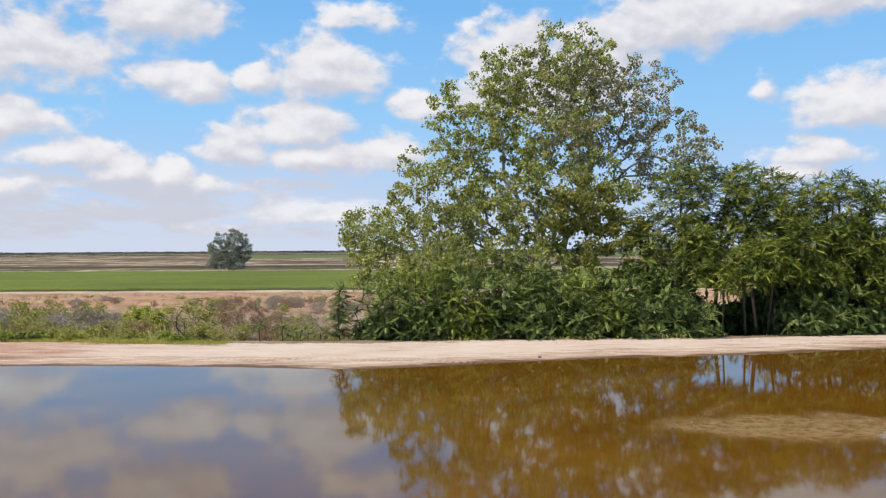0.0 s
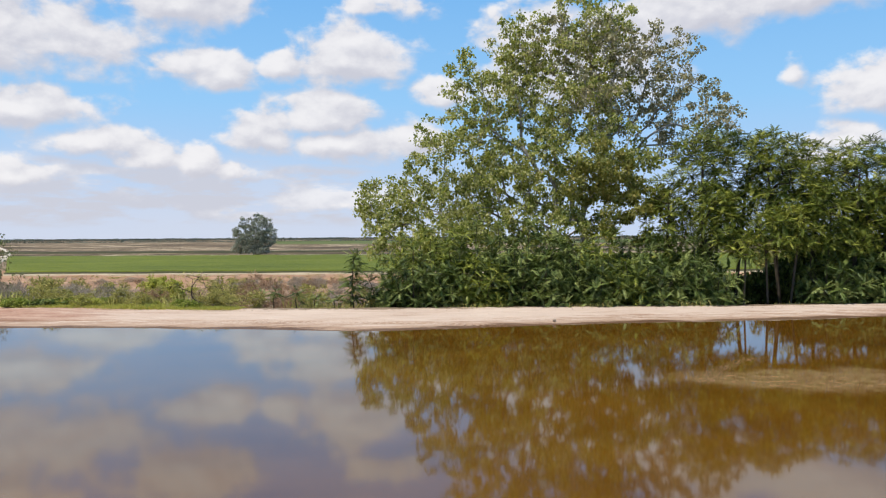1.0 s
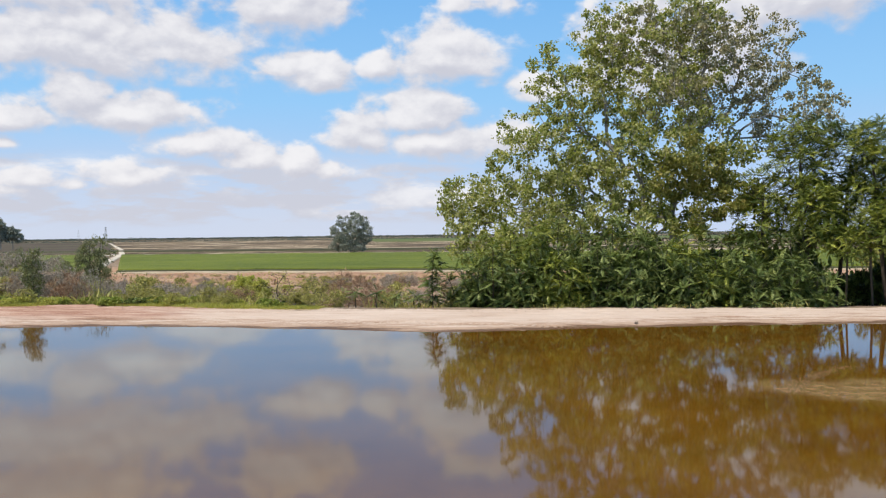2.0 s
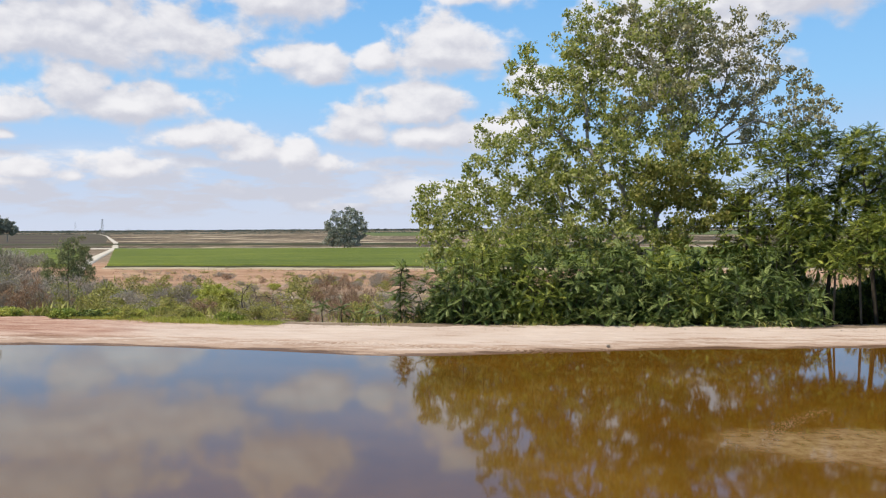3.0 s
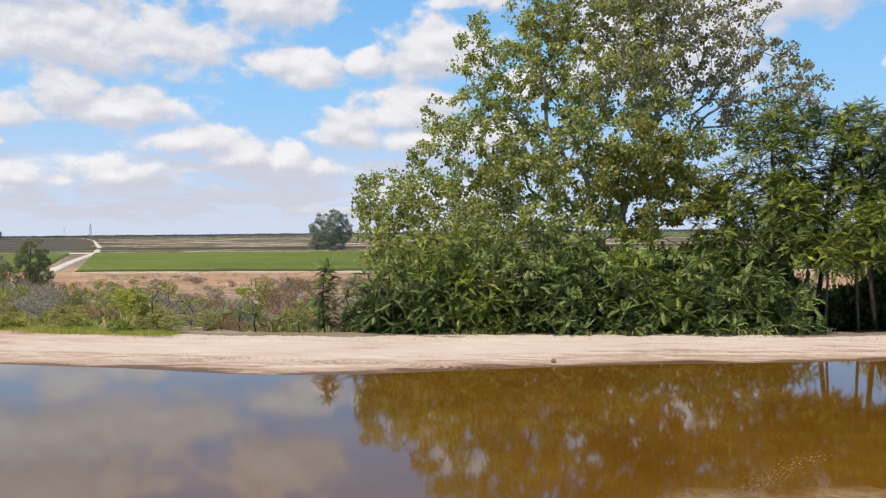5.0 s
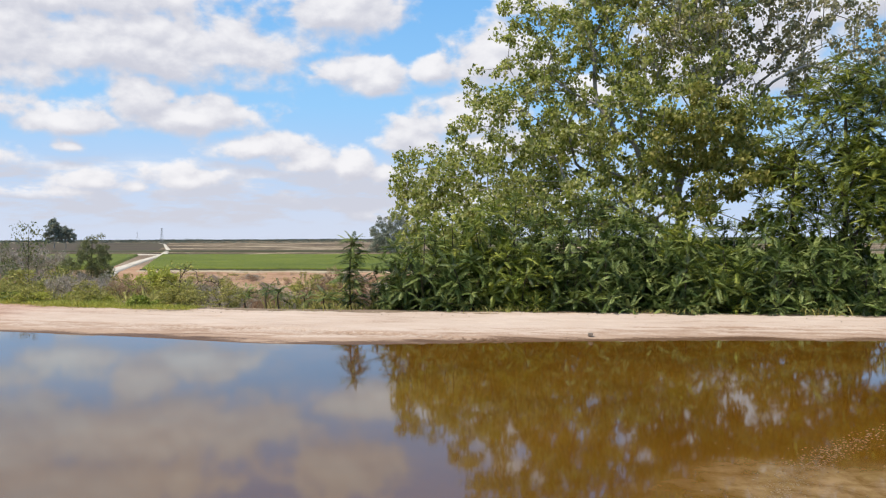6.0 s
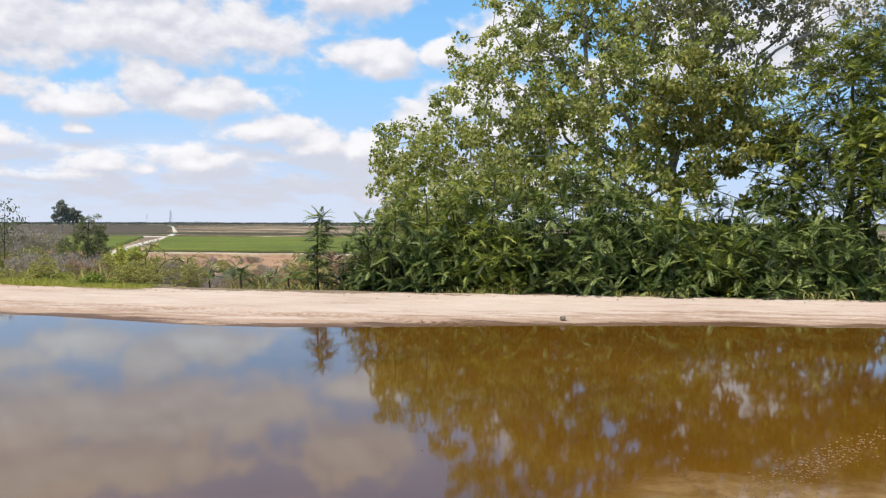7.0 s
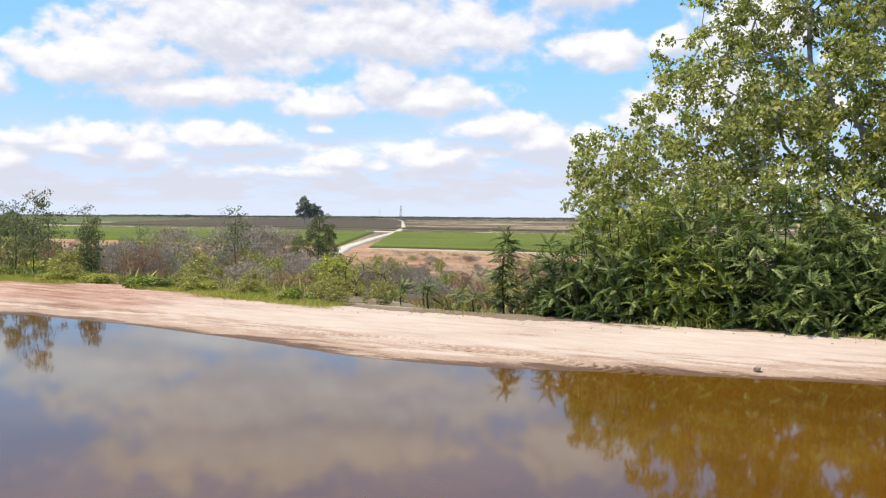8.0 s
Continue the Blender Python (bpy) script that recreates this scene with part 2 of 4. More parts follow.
def sand_material():
    """Pale compacted sand: a damp brown fringe along the water, reddish soil at the western end, wheel streaks."""
    m, nt, b = material("berm_sand", 0.95, 0.12)
    co = obj_coords(nt)
    sep = node(nt, "ShaderNodeSeparateXYZ", i0=co)
    streak = noise_tex(nt, vmath(nt, "MULTIPLY", co, (0.35, 2.6, 1.0)), 1.6, 6.0, 0.65)
    small = noise_tex(nt, co, 26.0, 5.0, 0.75)
    big = noise_tex(nt, co, 0.35, 4.0, 0.55)
    fac = maths(nt, "ADD", maths(nt, "MULTIPLY", streak, 0.45), maths(nt, "ADD", maths(nt, "MULTIPLY", big, 0.3), maths(nt, "MULTIPLY", small, 0.25)))
    col = ramp(nt, fac, [(0.34, (0.36, 0.255, 0.185)), (0.46, (0.50, 0.385, 0.305)), (0.62, (0.58, 0.47, 0.385))])
    red = ramp(nt, maths(nt, "ADD", maths(nt, "MULTIPLY", streak, 0.7), maths(nt, "MULTIPLY", small, 0.3)),
               [(0.38, (0.24, 0.115, 0.075)), (0.52, (0.40, 0.24, 0.17)), (0.66, (0.54, 0.40, 0.31))])
    west = maths(nt, "MULTIPLY", smooth(nt, maths(nt, "MULTIPLY_ADD", big, 6.0, sep.outputs[0]), -4.5, -9.0), smooth(nt, sep.outputs[1], 20.8, 22.2))
    col = mix(nt, west, col, red)
    level = maths(nt, "MULTIPLY_ADD", maths(nt, "SUBTRACT", streak, 0.5), 0.12, maths(nt, "MULTIPLY_ADD", maths(nt, "SUBTRACT", small, 0.5), 0.05, sep.outputs[2]))
    damp = maths(nt, "MULTIPLY", smooth(nt, level, 0.078, 0.042), 0.7)
    wet = smooth(nt, level, 0.036, 0.014)
    col = mix(nt, damp, col, mix(nt, 1.0, col, (0.62, 0.50, 0.40), "MULTIPLY"))
    col = mix(nt, wet, col, mix(nt, 1.0, col, (0.34, 0.28, 0.22), "MULTIPLY"))
    nt.links.new(col, b.inputs["Base Color"])
    nt.links.new(maths(nt, "MULTIPLY_ADD", wet, -0.45, 0.95), b.inputs["Roughness"])
    bump(nt, b, maths(nt, "ADD", maths(nt, "MULTIPLY", streak, 0.6), maths(nt, "MULTIPLY", small, 0.4)), 0.6, 0.03)
    return m


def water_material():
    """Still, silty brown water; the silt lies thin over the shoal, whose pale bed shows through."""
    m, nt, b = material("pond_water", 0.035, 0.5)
    co = obj_coords(nt)
    cloudy = noise_tex(nt, co, 0.5, 5.0, 0.6)
    col = ramp(nt, cloudy, [(0.35, (0.106, 0.0435, 0.0036)), (0.65, (0.148, 0.065, 0.0058))])
    bed = noise_tex(nt, co, 5.0, 6.0, 0.7, 0.4)
    sand = ramp(nt, bed, [(0.35, (0.19, 0.105, 0.04)), (0.62, (0.40, 0.26, 0.13))])
    d = vmath(nt, "LENGTH", vmath(nt, "MULTIPLY_ADD", co, (0.36, 0.84, 0.0), (-0.36 * 6.1, -0.84 * 12.9, 0.0)))
    d = maths(nt, "MULTIPLY_ADD", maths(nt, "SUBTRACT", noise_tex(nt, co, 0.9, 5.0, 0.6), 0.5), 1.8, d)
    col = mix(nt, maths(nt, "MULTIPLY", smooth(nt, d, 1.2, 0.5), 0.75), col, sand)
    ripple = noise_tex(nt, vmath(nt, "MULTIPLY", co, (0.8, 1.0, 1.0)), 2.2, 2.0, 0.5)
    calm = smooth(nt, noise_tex(nt, co, 0.22, 3.0, 0.5), 0.35, 0.7)
    fine = noise_tex(nt, vmath(nt, "MULTIPLY", co, (0.7, 1.2, 1.0)), 9.0, 2.0, 0.5)
    h = maths(nt, "MULTIPLY", maths(nt, "ADD", ripple, maths(nt, "MULTIPLY", fine, 0.10)), maths(nt, "MULTIPLY_ADD", calm, 0.8, 0.3))
    wave = node(nt, "ShaderNodeBump", Strength=0.02, Distance=0.03, Height=h).outputs[0]
    silt = node(nt, "ShaderNodeBsdfDiffuse", Color=col)
    # blue tint put into the gloss colour cools the mirrored sky and clouds
    blue_gloss = node(nt, "ShaderNodeBsdfAnisotropic", Color=(0.70, 0.86, 0.95, 1.0), Roughness=0.045, Normal=wave)
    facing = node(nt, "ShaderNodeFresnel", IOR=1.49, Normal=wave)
    both = node(nt, "ShaderNodeMixShader", i0=facing.outputs[0], i1=silt.outputs[0], i2=blue_gloss.outputs[0])
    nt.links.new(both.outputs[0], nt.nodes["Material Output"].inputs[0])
    nt.nodes.remove(b)
    return m


def crop_material(name, low, high):
    m, nt, b = material(name, 0.8, 0.2)
    co = obj_coords(nt)
    rows = noise_tex(nt, vmath(nt, "MULTIPLY", co, (0.22, 0.55, 1.0)), 1.0, 5.0, 0.7)
    big = noise_tex(nt, vmath(nt, "MULTIPLY", co, (0.02, 0.05, 1.0)), 1.0, 4.0, 0.6)
    small = noise_tex(nt, co, 2.5, 4.0, 0.7)
    fac = maths(nt, "ADD", maths(nt, "MULTIPLY", rows, 0.35), maths(nt, "ADD", maths(nt, "MULTIPLY", big, 0.35), maths(nt, "MULTIPLY", small, 0.3)))
    nt.links.new(ramp(nt, fac, [(0.38, low), (0.62, high)]), b.inputs["Base Color"])
    bump(nt, b, small, 0.8, 0.2)
    return m


MAT = {
    "ground": ground_material(),
    "sand": sand_material(),
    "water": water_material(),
    "crop": crop_material("green_crop", (0.055, 0.080, 0.005), (0.165, 0.190, 0.016)),
    "crop_far": crop_material("far_green_crop", (0.068, 0.092, 0.020), (0.125, 0.145, 0.038)),
    "plowed": soil_material("plowed_soil", [(0.38, (0.048, 0.036, 0.026)), (0.48, (0.085, 0.062, 0.045)), (0.56, (0.085, 0.08, 0.04)), (0.66, (0.18, 0.14, 0.10))], 0.1),
    "road": soil_material("dirt_road", [(0.35, (0.42, 0.36, 0.28)), (0.6, (0.58, 0.52, 0.43))], 0.6),
    "fallow": soil_material("fallow_straw", [(0.35, (0.27, 0.21, 0.13)), (0.6, (0.47, 0.385, 0.27))], 0.2),
    # weeds of the ditch bank; also the dark of the crop's shadow strip
    "weedy": crop_material("weedy_bank_crop_shadow", (0.035, 0.038, 0.018), (0.085, 0.082, 0.04)),
    "bark": bark_material("pale_bark", (0.13, 0.11, 0.09), (0.40, 0.37, 0.33)),
    "stem": bark_material("grey_brown_stem", (0.035, 0.028, 0.02), (0.105, 0.083, 0.062)),
    "twig": bark_material("dry_twig", (0.10, 0.075, 0.055), (0.30, 0.24, 0.19)),
    "rock": soil_material("clod", [(0.35, (0.30, 0.22, 0.155)), (0.6, (0.50, 0.40, 0.31))], 6.0),
    "shell": soil_material("pale_pebble", [(0.35, (0.14, 0.085, 0.04)), (0.6, (0.27, 0.185, 0.105))], 6.0),
    "metal": soil_material("galvanised_steel", [(0.35, (0.28, 0.29, 0.30)), (0.6, (0.42, 0.43, 0.44))], 1.0, 0.5),
    "tree_leaf": leaf_material("broad_leaf", [(0.22, (0.075, 0.10, 0.022)), (0.40, (0.25, 0.27, 0.062)), (0.60, (0.49, 0.47, 0.14)), (0.80, (0.68, 0.62, 0.34))], (0.34, 0.42, 0.06), 0.42),
    "dry_leaf": leaf_material("drying_leaf", [(0.25, (0.17, 0.18, 0.075)), (0.5, (0.34, 0.32, 0.15)), (0.75, (0.56, 0.49, 0.32))], (0.3, 0.27, 0.12), 0.22),
    "yellow_leaf": leaf_material("yellowing_leaf", [(0.25, (0.14, 0.155, 0.025)), (0.5, (0.25, 0.235, 0.045)), (0.75, (0.38, 0.32, 0.08))]),
    "frond": leaf_material("dark_frond", [(0.32, (0.020, 0.036, 0.008)), (0.5, (0.105, 0.148, 0.028)), (0.68, (0.32, 0.36, 0.11))], (0.22, 0.32, 0.04), 0.12, 0.5, 0.28, 1.3, even=0.35),
    "frond_light": leaf_material("light_frond", [(0.32, (0.026, 0.044, 0.007)), (0.5, (0.155, 0.19, 0.024)), (0.66, (0.43, 0.43, 0.07))], (0.28, 0.38, 0.05), 0.16, 0.5, 0.28, 1.2, even=0.3),
    "green_leaf": leaf_material("olive_green_leaf", [(0.25, (0.09, 0.11, 0.045)), (0.5, (0.20, 0.215, 0.085)), (0.8, (0.34, 0.33, 0.15))], (0.2, 0.24, 0.06), 0.18, 0.6, 0.3, 0.5),
    "gum_leaf": leaf_material("grey_green_leaf", [(0.25, (0.17, 0.185, 0.135)), (0.5, (0.33, 0.34, 0.265)), (0.8, (0.49, 0.50, 0.40))], (0.16, 0.2, 0.1), 0.15, 0.55, 0.3, 0.3),
    "gum_dark": leaf_material("dark_grey_green_leaf", [(0.25, (0.10, 0.125, 0.10)), (0.8, (0.22, 0.25, 0.20))], (0.1, 0.13, 0.08), 0.15, 0.6, 0.3, 0.3),
    "sage": leaf_material("grey_brown_scrub", [(0.25, (0.24, 0.20, 0.155)), (0.5, (0.42, 0.355, 0.285)), (0.8, (0.58, 0.51, 0.42))], (0.2, 0.17, 0.12), 0.12, 0.85, 0.1, 0.6),
    "olive": leaf_material("olive_scrub", [(0.25, (0.20, 0.20, 0.055)), (0.5, (0.42, 0.385, 0.11)), (0.8, (0.62, 0.55, 0.19))], (0.25, 0.26, 0.06), 0.2, 0.75, 0.2, 0.6),
    "rust": leaf_material("rust_scrub", [(0.25, (0.22, 0.12, 0.075)), (0.5, (0.42, 0.265, 0.165)), (0.8, (0.56, 0.41, 0.27))], (0.25, 0.15, 0.07), 0.12, 0.85, 0.1, 0.6),
    "weed": leaf_material("green_weed", [(0.25, (0.13, 0.175, 0.028)), (0.5, (0.30, 0.35, 0.055)), (0.8, (0.50, 0.50, 0.11))], (0.25, 0.33, 0.05), 0.25, 0.6, 0.3, 0.6),
    "grass": leaf_material("bright_grass", [(0.25, (0.28, 0.30, 0.05)), (0.5, (0.50, 0.49, 0.09)), (0.8, (0.68, 0.62, 0.18))], (0.32, 0.38, 0.07), 0.25, 0.7, 0.2, 0.6),
}


# ---------------------------------------------------------------- mesh helpers
rng = np.random.default_rng(7)


def np_mesh(name, verts, faces, mat, smooth_shade=False):
    """A mesh from arrays: verts (n, 3), faces (m, k) with one k throughout."""
    verts, faces = np.ascontiguousarray(verts, np.float32), np.ascontiguousarray(faces, np.int32)
    me = bpy.data.meshes.new(name)
    count, k = faces.shape
    me.vertices.add(len(verts))
    me.vertices.foreach_set("co", verts.ravel())
    me.loops.add(count * k)
    me.loops.foreach_set("vertex_index", faces.ravel())
    me.polygons.add(count)
    me.polygons.foreach_set("loop_start", np.arange(0, count * k, k, dtype=np.int32))
    me.materials.append(mat)
    me.update(calc_edges=True)
    me.polygons.foreach_set("use_smooth", np.full(count, smooth_shade))
    return me


def part(name, me, parent, label="", kind=""):
    ob = new(name, me)
    ob.parent = parent
    return tagged(ob, label=label, kind=kind)


def thing(name, x, y, z, label, category, group="", kind=""):
    ob = new(name)
    ob.empty_display_size = 0.2
    ob.matrix_basis = pose(x, y, z)
    return tagged(ob, label=label, category=category, group=group, kind=kind)


def unit(v):
    return v / np.maximum(np.linalg.norm(v, axis=-1, keepdims=True), 1e-9)


def tubes(a, b, ra, rb, sides=5):
    """Tapered tubes from the points a to b."""
    a, b = np.asarray(a, float), np.asarray(b, float)
    d = unit(b - a)
    ref = np.where(np.abs(d[:, 2:]) < 0.9, [[0, 0, 1.0]], [[1.0, 0, 0]])
    u = unit(np.cross(d, ref))
    v = np.cross(d, u)
    t = np.arange(sides) * 2 * np.pi / sides
    ring = np.cos(t)[None, :, None] * u[:, None] + np.sin(t)[None, :, None] * v[:, None]
    lo, hi = a[:, None] + ring * np.asarray(ra)[:, None, None], b[:, None] + ring * np.asarray(rb)[:, None, None]
    verts = np.concatenate([lo, hi], 1).reshape(-1, 3)
    k = np.arange(sides)
    quad = np.stack([k, (k + 1) % sides, (k + 1) % sides + sides, k + sides], 1)
    faces = (np.arange(len(a))[:, None, None] * 2 * sides + quad[None]).reshape(-1, 4)
    return verts, faces


def turns(az, el, roll):
    """Rotations that carry +y to the way (az, el) and roll about it."""
    ca, sa, ce, se, cr, sr = np.cos(az), np.sin(az), np.cos(el), np.sin(el), np.cos(roll), np.sin(roll)
    y = np.stack([-sa * ce, ca * ce, se], -1)
    x0 = np.stack([ca, sa, 0 * ca], -1)
    z0 = np.cross(x0, y)
    x = cr[:, None] * x0 + sr[:, None] * z0
    z = cr[:, None] * z0 - sr[:, None] * x0
    return np.stack([x, y, z], -1)


LEAF = np.array([(0, 0, 0), (-0.36, 0.42, 0.10), (0, 1, -0.06), (0.36, 0.42, 0.10)])
LEAF_FACES = np.array([(0, 3, 2), (0, 2, 1)])


def leaves(at, size, narrow=1.0, droop=-0.5, wild=0.7):
    """Folded single leaves at the points at."""
    n = len(at)
    m = turns(rng.uniform(0, 6.283, n), rng.normal(droop, wild, n), rng.normal(0, 0.9, n))
    s = size * rng.uniform(0.6, 1.25, n)
    shape = LEAF * (narrow, 1, narrow)
    verts = np.einsum("nij,kj->nki", m, shape) * s[:, None, None] + at[:, None]
    faces = (np.arange(n)[:, None, None] * 4 + LEAF_FACES[None]).reshape(-1, 3)
    return verts.reshape(-1, 3), faces


def frond_shape(pairs, seed, droop):
    """A pinnate leaf one unit long along +y: a narrow rib with pairs of overlapping leaflets, one connected piece."""
    r = np.random.default_rng(seed)

    def rib(s):
        return np.array([0.0, s * (1 - 0.12 * droop * s), 0.10 * s - droop * s * s])

    verts, faces, last = [rib(0.0), rib(0.0) + (0.02, 0, -0.02)], [], (0, 1)
    for k in range(pairs):
        s = 0.14 + 0.86 * (k + 0.5) / pairs
        size = 0.20 * (1 - 0.8 * abs(s - 0.45)) * r.uniform(0.85, 1.15)
        root = len(verts)
        verts += [rib(s), rib(s) + (0.015, 0, -0.015)]
        faces += [(last[0], last[1], root + 1), (last[0], root + 1, root)]
        last = (root, root + 1)
        for side in (-1, 1):
            fwd, down = r.normal(0.5, 0.12), r.normal(0.35 + 0.2 * droop, 0.15)
            way = unit(np.array([side * np.cos(fwd), np.sin(fwd), -down]))
            across = unit(np.cross(way, (0, 0, 1.0)))
            w, base = 0.25 * size, len(verts)
            verts += [rib(s) + way * size * 0.45 - across * w, rib(s) + way * size, rib(s) + way * size * 0.45 + across * w + (0, 0, 0.015)]
            faces += [(root, base + 2, base + 1), (root, base + 1, base)]
    return np.array(verts), np.array(faces)


FRONDS = [frond_shape(10, 40 + k, d) for k, d in enumerate((0.06, 0.16, 0.28, 0.42))]


def fronds(at, az, el, length):
    """Pinnate leaves at the points at, joined."""
    kind = rng.integers(0, len(FRONDS), len(at))
    vs, fs, base = [], [], 0
    for k, (shape, faces) in enumerate(FRONDS):
        pick = kind == k
        n = int(pick.sum())
        if not n:
            continue
        m = turns(az[pick], el[pick], rng.normal(0, 0.25, n))
        v = np.einsum("nij,kj->nki", m, shape) * length[pick][:, None, None] + at[pick][:, None]
        vs.append(v.reshape(-1, 3))
        fs.append((np.arange(n)[:, None, None] * len(shape) + faces[None]).reshape(-1, 3) + base)
        base += n * len(shape)
    return np.concatenate(vs), np.concatenate(fs)


def rosettes(centres, per, length, low=-0.35, high=1.0, axes=None):
    """Whorls of pinnate leaves round shoot tips; axes: the ways in which the shoots point, upright if none are given."""
    n = len(centres)
    axis = np.repeat(np.tile([0.0, 0.0, 1.0], (n, 1)) if axes is None else unit(axes), per, 0)
    at = np.repeat(centres, per, 0) + rng.normal(0, 0.03, (n * per, 3)) - axis * rng.uniform(0, 0.14, n * per)[:, None]
    az = np.tile(np.arange(per) * 2.39996, n) + np.repeat(rng.uniform(0, 6.28, n), per) + rng.normal(0, 0.2, n * per)
    el = np.tile(np.linspace(low, high, per), n) + rng.normal(0, 0.12, n * per)
    long = length * np.repeat(rng.uniform(0.8, 1.15, n), per) * rng.uniform(0.85, 1.1, n * per) * np.clip(1.1 - 0.35 * el, 0.6, 1.15)
    u = unit(np.cross(axis, [0.31, 0.95, 0.02]))
    v = np.cross(axis, u)
    d = (np.cos(el) * np.cos(az))[:, None] * u + (np.cos(el) * np.sin(az))[:, None] * v + np.sin(el)[:, None] * axis
    return at, np.arctan2(-d[:, 0], d[:, 1]), np.arcsin(np.clip(d[:, 2], -1, 1)), long


def grow(targets, trunk, tip=0.006, power=2.3, bend=0.35, step=0.45):
    """A branch network from the trunk's points to all targets. Gives nodes, parents, radii, the root limb of each."""
    nodes = [np.array(p, float) for p in trunk]
    parent, limb = list(range(-1, len(trunk) - 1)), [-1] * len(trunk)
    path = [0.0]
    for a, b in zip(nodes, nodes[1:]):
        path.append(path[-1] + np.linalg.norm(b - a))
    order = np.argsort(np.linalg.norm(targets - nodes[-1], axis=1) + rng.uniform(0, 0.6, len(targets)))
    limbs = 0
    for t in targets[order]:
        have = np.array(nodes)
        off = t - have
        dist = np.linalg.norm(off, axis=1)
        cost = dist + 0.25 * np.array(path) + np.maximum(0, -off[:, 2]) * 0.9
        cost[0] += 5
        j = int(np.argmin(cost))
        d = dist[j]
        if d < 0.05:
            continue
        n = max(1, int(round(d / step)))
        back = nodes[j] - nodes[parent[j]] if parent[j] >= 0 else np.array([0, 0, 1.0])
        ctrl = nodes[j] + unit(back) * d * bend
        which = limb[j]
        if which < 0:
            which, limbs = limbs, limbs + 1
        prev = j
        for k in range(1, n + 1):
            s = k / n
            p = (1 - s) ** 2 * nodes[j] + 2 * s * (1 - s) * ctrl + s * s * t + (rng.normal(0, 0.035 * min(1, d), 3) if k < n else 0)
            nodes.append(p)
            parent.append(prev)
            limb.append(which)
            path.append(path[prev] + d / n)
            prev = len(nodes) - 1
    count = len(nodes)
    area = np.zeros(count)
    kids = np.zeros(count, int)
    for k in range(1, count):
        kids[parent[k]] += 1
    for k in range(count - 1, -1, -1):
        if kids[k] == 0:
            area[k] = tip ** power
        if parent[k] >= 0:
            area[parent[k]] += area[k]
    return np.array(nodes), np.array(parent), area ** (1 / power), np.array(limb)


def woody_parts(owner, net, mat, trunk_count, thin=0.03, sides=7, twig_name="twigwork", widen=1.25):
    """Trunk, limbs and twigs as parts of the owner, in its own coordinates."""
    nodes, parent, radius, limb = net
    k = np.arange(1, len(nodes))
    a, b = nodes[parent[k]], nodes[k]
    ra, rb = np.minimum(radius[parent[k]], radius[k] * widen), radius[k]
    ra = np.where(k < trunk_count, radius[parent[k]], ra)
    is_trunk = (k < trunk_count)
    thick = (rb >= thin) & ~is_trunk
    v, f = tubes(a[is_trunk], b[is_trunk], ra[is_trunk], rb[is_trunk], 10)
    part("trunk", np_mesh("trunk", v, f, mat, True), owner)
    for j in np.unique(limb[k][thick]):
        pick = thick & (limb[k] == j)
        v, f = tubes(a[pick], b[pick], ra[pick], rb[pick], sides)
        part("limb", np_mesh("limb", v, f, mat, True), owner)
    pick = ~is_trunk & ~thick
    if pick.any():
        v, f = tubes(a[pick], b[pick], ra[pick], rb[pick], 3)
        part(twig_name, np_mesh(twig_name, v, f, mat, True), owner, kind="stuff")


def in_blobs(blobs, count, apart, shell=0.0):
    """Points spread through ellipsoids (x, y, z, rx, ry, rz), no two nearer than apart."""
    blobs = np.array(blobs, float)
    vol = np.prod(blobs[:, 3:], 1) ** 0.8
    got = np.zeros((0, 3))
    for _ in range(count * 40):
        if len(got) >= count:
            break
        b = blobs[rng.choice(len(blobs), p=vol / vol.sum())]
        d = unit(rng.normal(0, 1, 3)) * (rng.uniform(shell ** 3, 1) ** (1 / 3))
        p = b[:3] + d * b[3:]
        if len(got) == 0 or np.min(np.linalg.norm(got - p, axis=1)) > apart:
            got = np.vstack([got, p])
    return got


def cloud_of(centres, per, spread, flat=0.75):
    n = len(centres)
    d = unit(rng.normal(0, 1, (n * per, 3))) * (rng.uniform(0.05, 1, (n * per, 1)) ** 0.45)
    return np.repeat(centres, per, 0) + d * np.repeat(spread, per)[:, None] * (1, 1, flat)


# ---------------------------------------------------------------- terrain
EDGE_X = [-60, -30, -14, -11, -8, -5.2, -2.7, -1.2, 0.2, 1.6, 2.9, 4.0, 6.0, 9.2, 12.0, 18, 30, 50]
EDGE_Y = [18, 19.0, 19.8, 20.3, 20.25, 19.9, 19.4, 19.5, 19.95, 20.35, 20.75, 21.0, 21.3, 21.9, 22.6, 23.6, 25, 27]
BACK_X = [-60, -30, -17.7, -13.3, -9.5, -6.5, -3.3, 0.2, 3.5, 8.4, 13.3, 20, 30, 50]
BACK_Y = [23.8, 24.0, 24.15, 24.4, 23.7, 23.2, 23.2, 23.45, 23.7, 23.75, 24.65, 25.8, 27.2, 29.3]


def rounded(xs, ys):
    fine = np.linspace(xs[0], xs[-1], 2200)
    vals = np.interp(fine, xs, ys)
    ker = np.hanning(41)
    pad = np.pad(vals, 20, mode="edge")
    return fine, np.convolve(pad, ker / ker.sum(), "valid")


EDGE, BACK = rounded(EDGE_X, EDGE_Y), rounded(BACK_X, BACK_Y)


def edge_y(x):
    return np.interp(x, *EDGE)


def back_y(x):
    return np.interp(x, *BACK)


def step01(v, lo, hi):
    s = np.clip((v - lo) / (hi - lo), 0, 1)
    return s * s * (3 - 2 * s)


